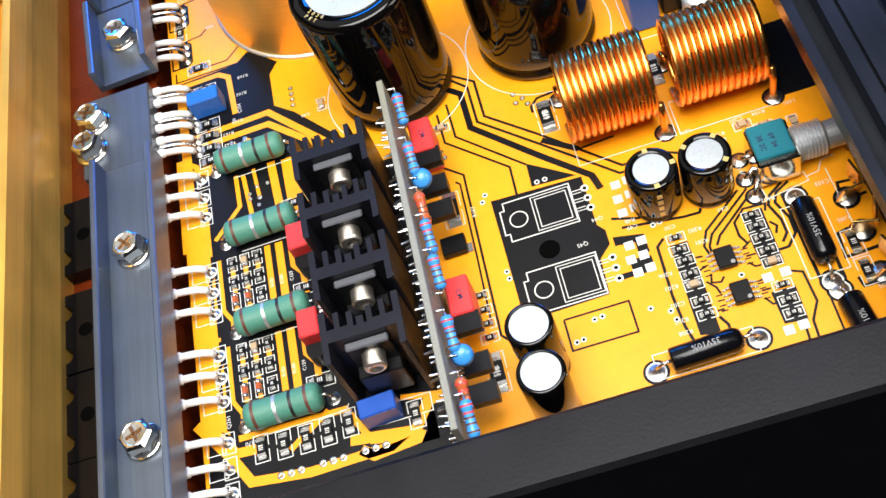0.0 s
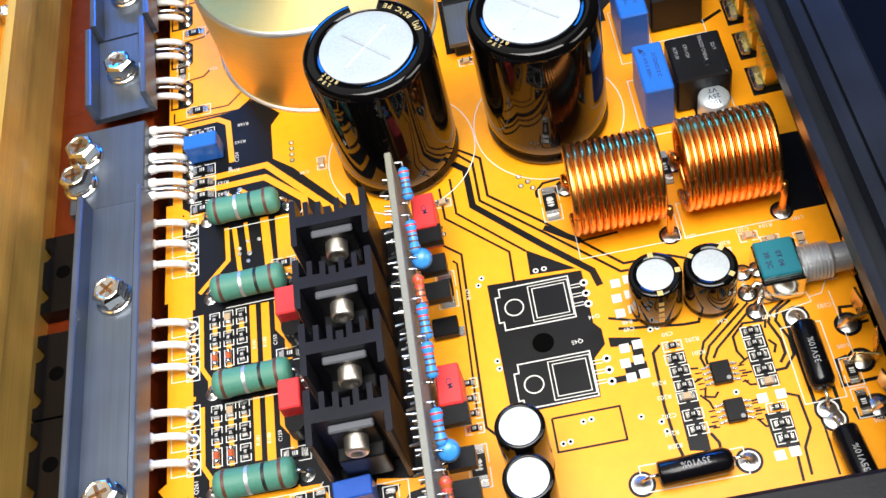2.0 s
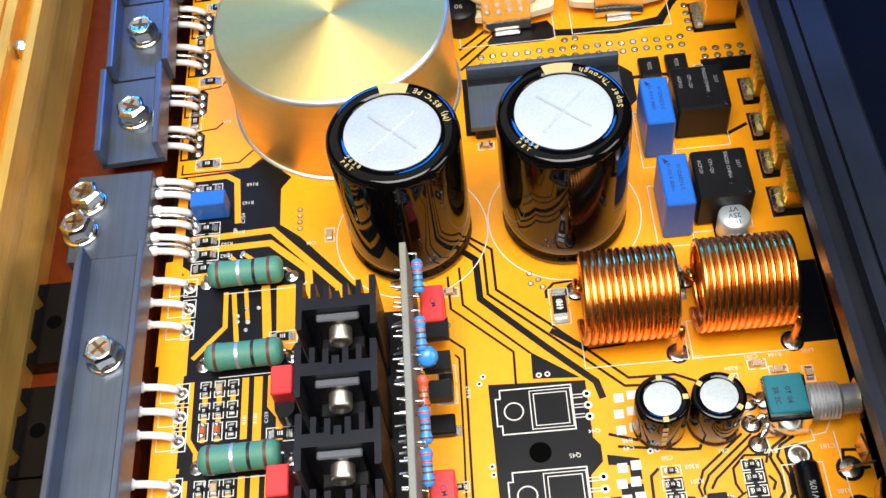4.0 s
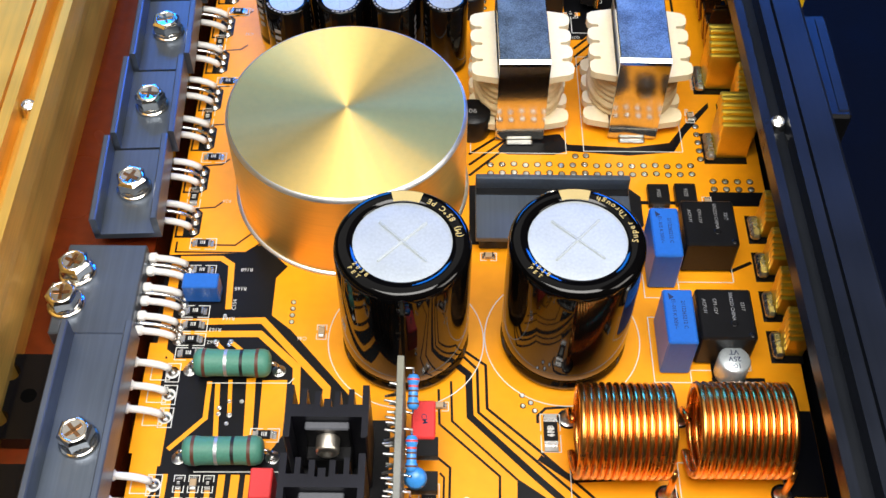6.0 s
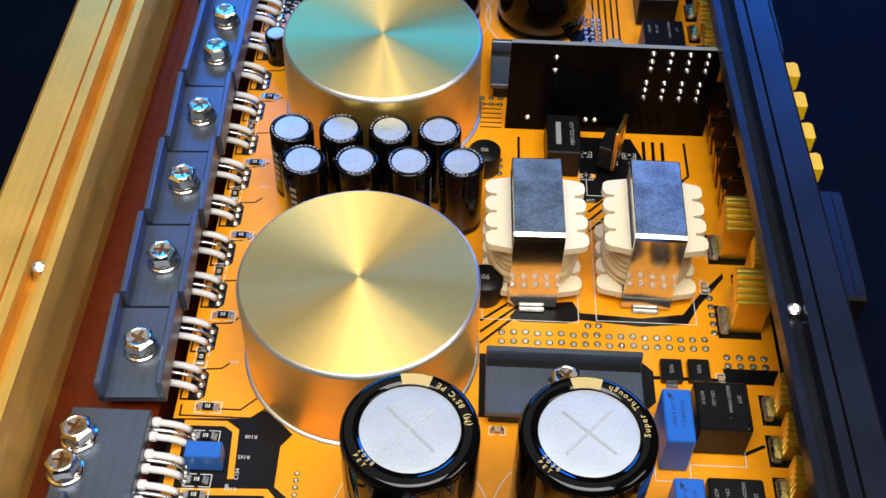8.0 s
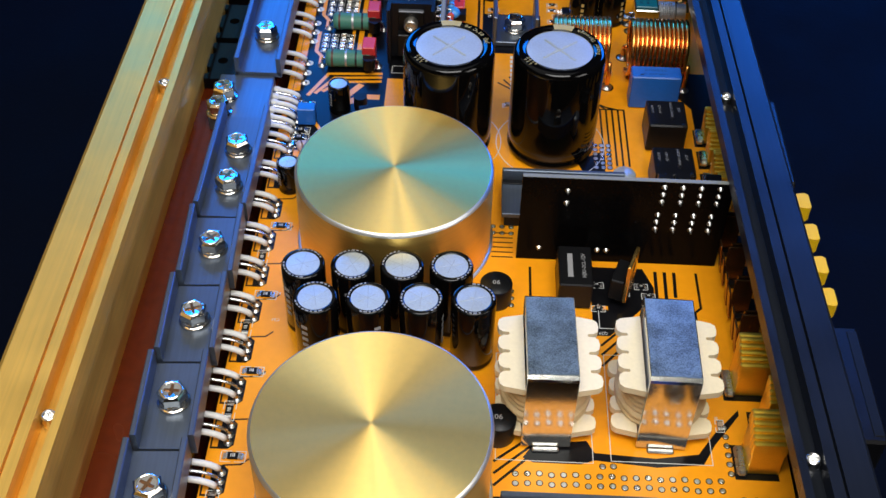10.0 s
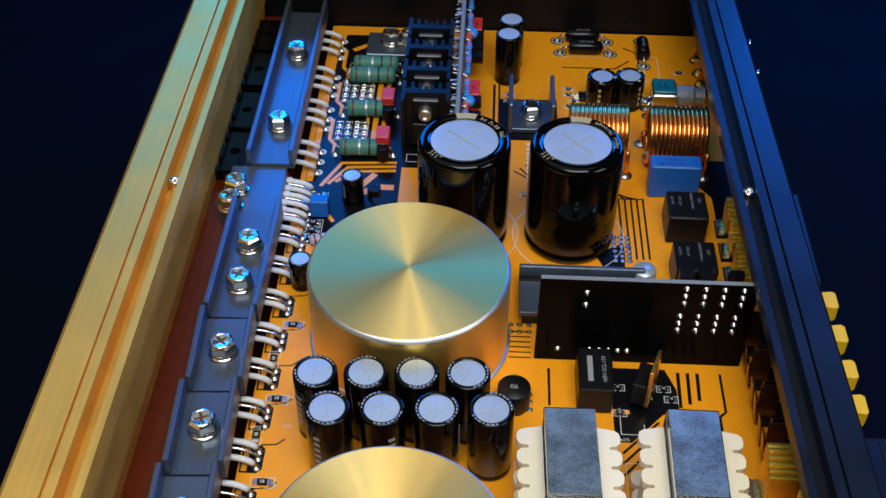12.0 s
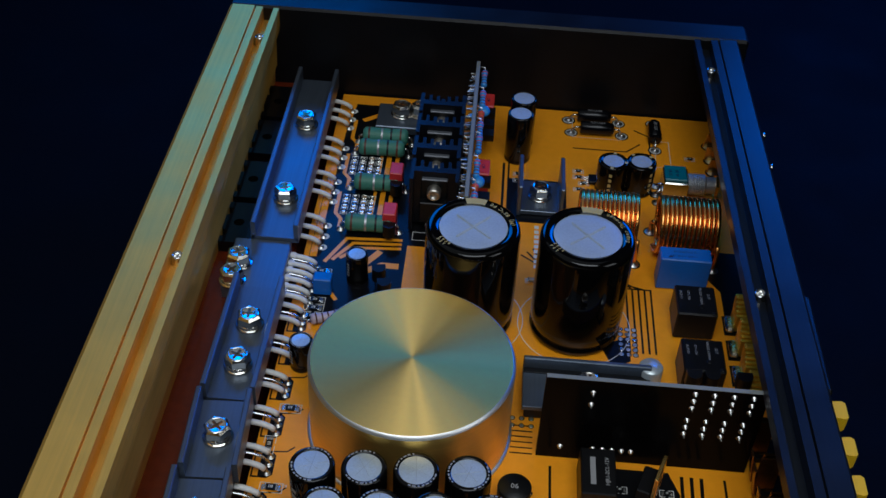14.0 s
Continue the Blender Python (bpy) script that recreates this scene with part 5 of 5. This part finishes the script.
# ---- terminals along the connector wall ----
def jack_clip(x, y, turn):
    t = thing("jack_clip", "bent brass jack contact soldered to the board", "connector", at(x, y, 0, turn), "jack contacts")
    part("blade", Mesh().box(0, 0, 0.5, 5.5, 0.6, 9, 0.2, Matrix.Rotation(radians(18), 4, "X")), BRASS, t)
    part("fold", Mesh().box(2.4, 1.8, 2.5, 0.6, 4.4, 6, 0.2), BRASS, t)
    part("solder", Mesh().lathe([(2.2, 0.1), (1.4, 0.5), (0, 1.0)], 14), SOLDER, t)
    BLK.disc(x, y, 3.0, 0.034, 18)


for y, a in ((123, 10), (114, -15), (103, 20), (490, 5), (498, -10), (508, 15)):
    jack_clip(74.5, y, a)


def gold_terminal(x, y, sx, sy, h, label="ribbed gold-plated speaker terminal", pad=True):
    t = thing("terminal", label, "terminal", at(x, y), "gold terminals")
    part("block", Mesh().box(0, 0, 0.1, sx, sy, h - 5.0, 0.3), GOLDPLATE, t)
    n = 6
    for k in range(n):
        yy = -sy / 2 + sy * (k + 0.5) / n
        drop = 0.95 * max(0, n - 2 - k)
        part("rib", Mesh().box(0, yy, h - 5.6 - drop, sx * 1.1, sy / n * 0.97, 5.6, 0.42), GOLDPLATE, t)
    if pad:
        part("solder", Mesh().box(-sx / 2 - 1.2, -1.2, 0.06, 2.8, sy * 1.0, 2.2, 0.7), SOLDER, t)
        black((x - sx / 2 - 3, y - sy / 2 - 2), (x + sx / 2, y - sy / 2 - 2), (x + sx / 2, y + sy / 2), (x - sx / 2 - 3, y + sy / 2))


for y in (233, 220.6, 208.2, 196, 366, 378, 390, 402):
    gold_terminal(77.9 if y < 300 else 74.5, y, 5, 7.5, 11.5)
for y, sx in ((262, 9), (289, 8.5)):
    gold_terminal(71.6, y, sx, 9.5, 17.5, "broad ribbed gold-plated power terminal")
gold_terminal(75.5, 275, 4.5, 7, 17.5, "narrow ribbed gold-plated power terminal")
for k in range(4):
    y = 303 + 14 * k
    t = thing("fuse_clip", "pair of dark bronze fuse clips with sprung blades", "fuse clip", at(73, y), "fuse clips")
    for s in (-1, 1):
        part("blade", Mesh().box(0.5 * s, s * 2.4, 0.2, 6, 0.7, 15, 0.15, Matrix.Rotation(radians(6 * s), 4, "X")), BRONZE, t)
        part("spring", Mesh().box(-3.2, s * 2.8, 2, 0.6, 3.4, 12, 0.15, Matrix.Rotation(radians(-8), 4, "Y")), BRONZE, t)
    part("base", Mesh().box(1.5, 0, 0.1, 8, 8.5, 2.2, 0.3), PLASTIC, t)
for y in (346, 332, 318, 305):
    t = thing("blade_fuse", "yellow plastic blade fuse standing out of the side wall", "fuse", at(86.5, y, 16), "blade fuses")
    part("grip", Mesh().prism([(0, -2.4), (8.2, -3.6), (9.2, -2.8), (9.2, 2.8), (8.2, 3.6), (0, 2.4)], 0, 5.5), YELLOW, t)
t = thing("terminal_cover", "black plastic terminal block outside the side wall", "terminal block", at(93, 275, -10))
part("body", Mesh().box(0, 0, 0, 14, 40, 30, 0.8), PLASTIC, t)
part("slot", Mesh().box(5, 0, 28, 3, 36, 2.2, 0.2), BLACKANO, t)
t = thing("terminal_cover", "black plastic speaker plug outside the side wall", "terminal block", at(88.6, 370, 0))
part("body", Mesh().box(0, 0, 0, 5, 42, 26, 0.8), PLASTIC, t)
for x, y in ((-111.9, 374), (-111.9, 240), (-111.9, 508), (72.9, 237), (70.7, 378), (68.7, 508)):
    t = thing("lip_thread", "shiny cut thread of a cover screw in the wall groove", "screw hole", at(x, y, 33), "cover screw threads")
    part("thread", Mesh().lathe([(2.1, 0.2), (1.9, 3.6), (1.5, 4.4), (1.2, 3.0), (0.3, 2.0)], 14), TIN, t)
for y in (455, 475):
    solid("wall_screw", Mesh().cyl(1.4, 1.2, 14, 0, 0, 0, 0.3, Matrix.Rotation(radians(90), 4, "Y")), CHROME, "small bright screw head on the outside wall", "screw", at(85.8, y, 30), "wall screws")

# printed layers last, when every part has added its own
tagged(part("bare_areas", BLK, GAP, board, "matt black bare areas and gaps"), kind="stuff")
part("tracks", ORG, MASK, board)
tagged(part("silkscreen", SLK, SILK, board, "white printed outlines"), kind="stuff")
tagged(part("vias", PADS, SOLDER, board, "tinned vias"), kind="stuff")
part("holes", HOLES, VOID, board, "dark drilled holes")
for src in (CAP_BANK, CAP_MID, CAP_TALL, CAP_TINY, SCREW, BIGT, SMALLT, LEAD, THIN, GREENR, FINS, R12, R08, C08, R25):
    for o in (*src.children_recursive, src):
        bpy.data.objects.remove(o)
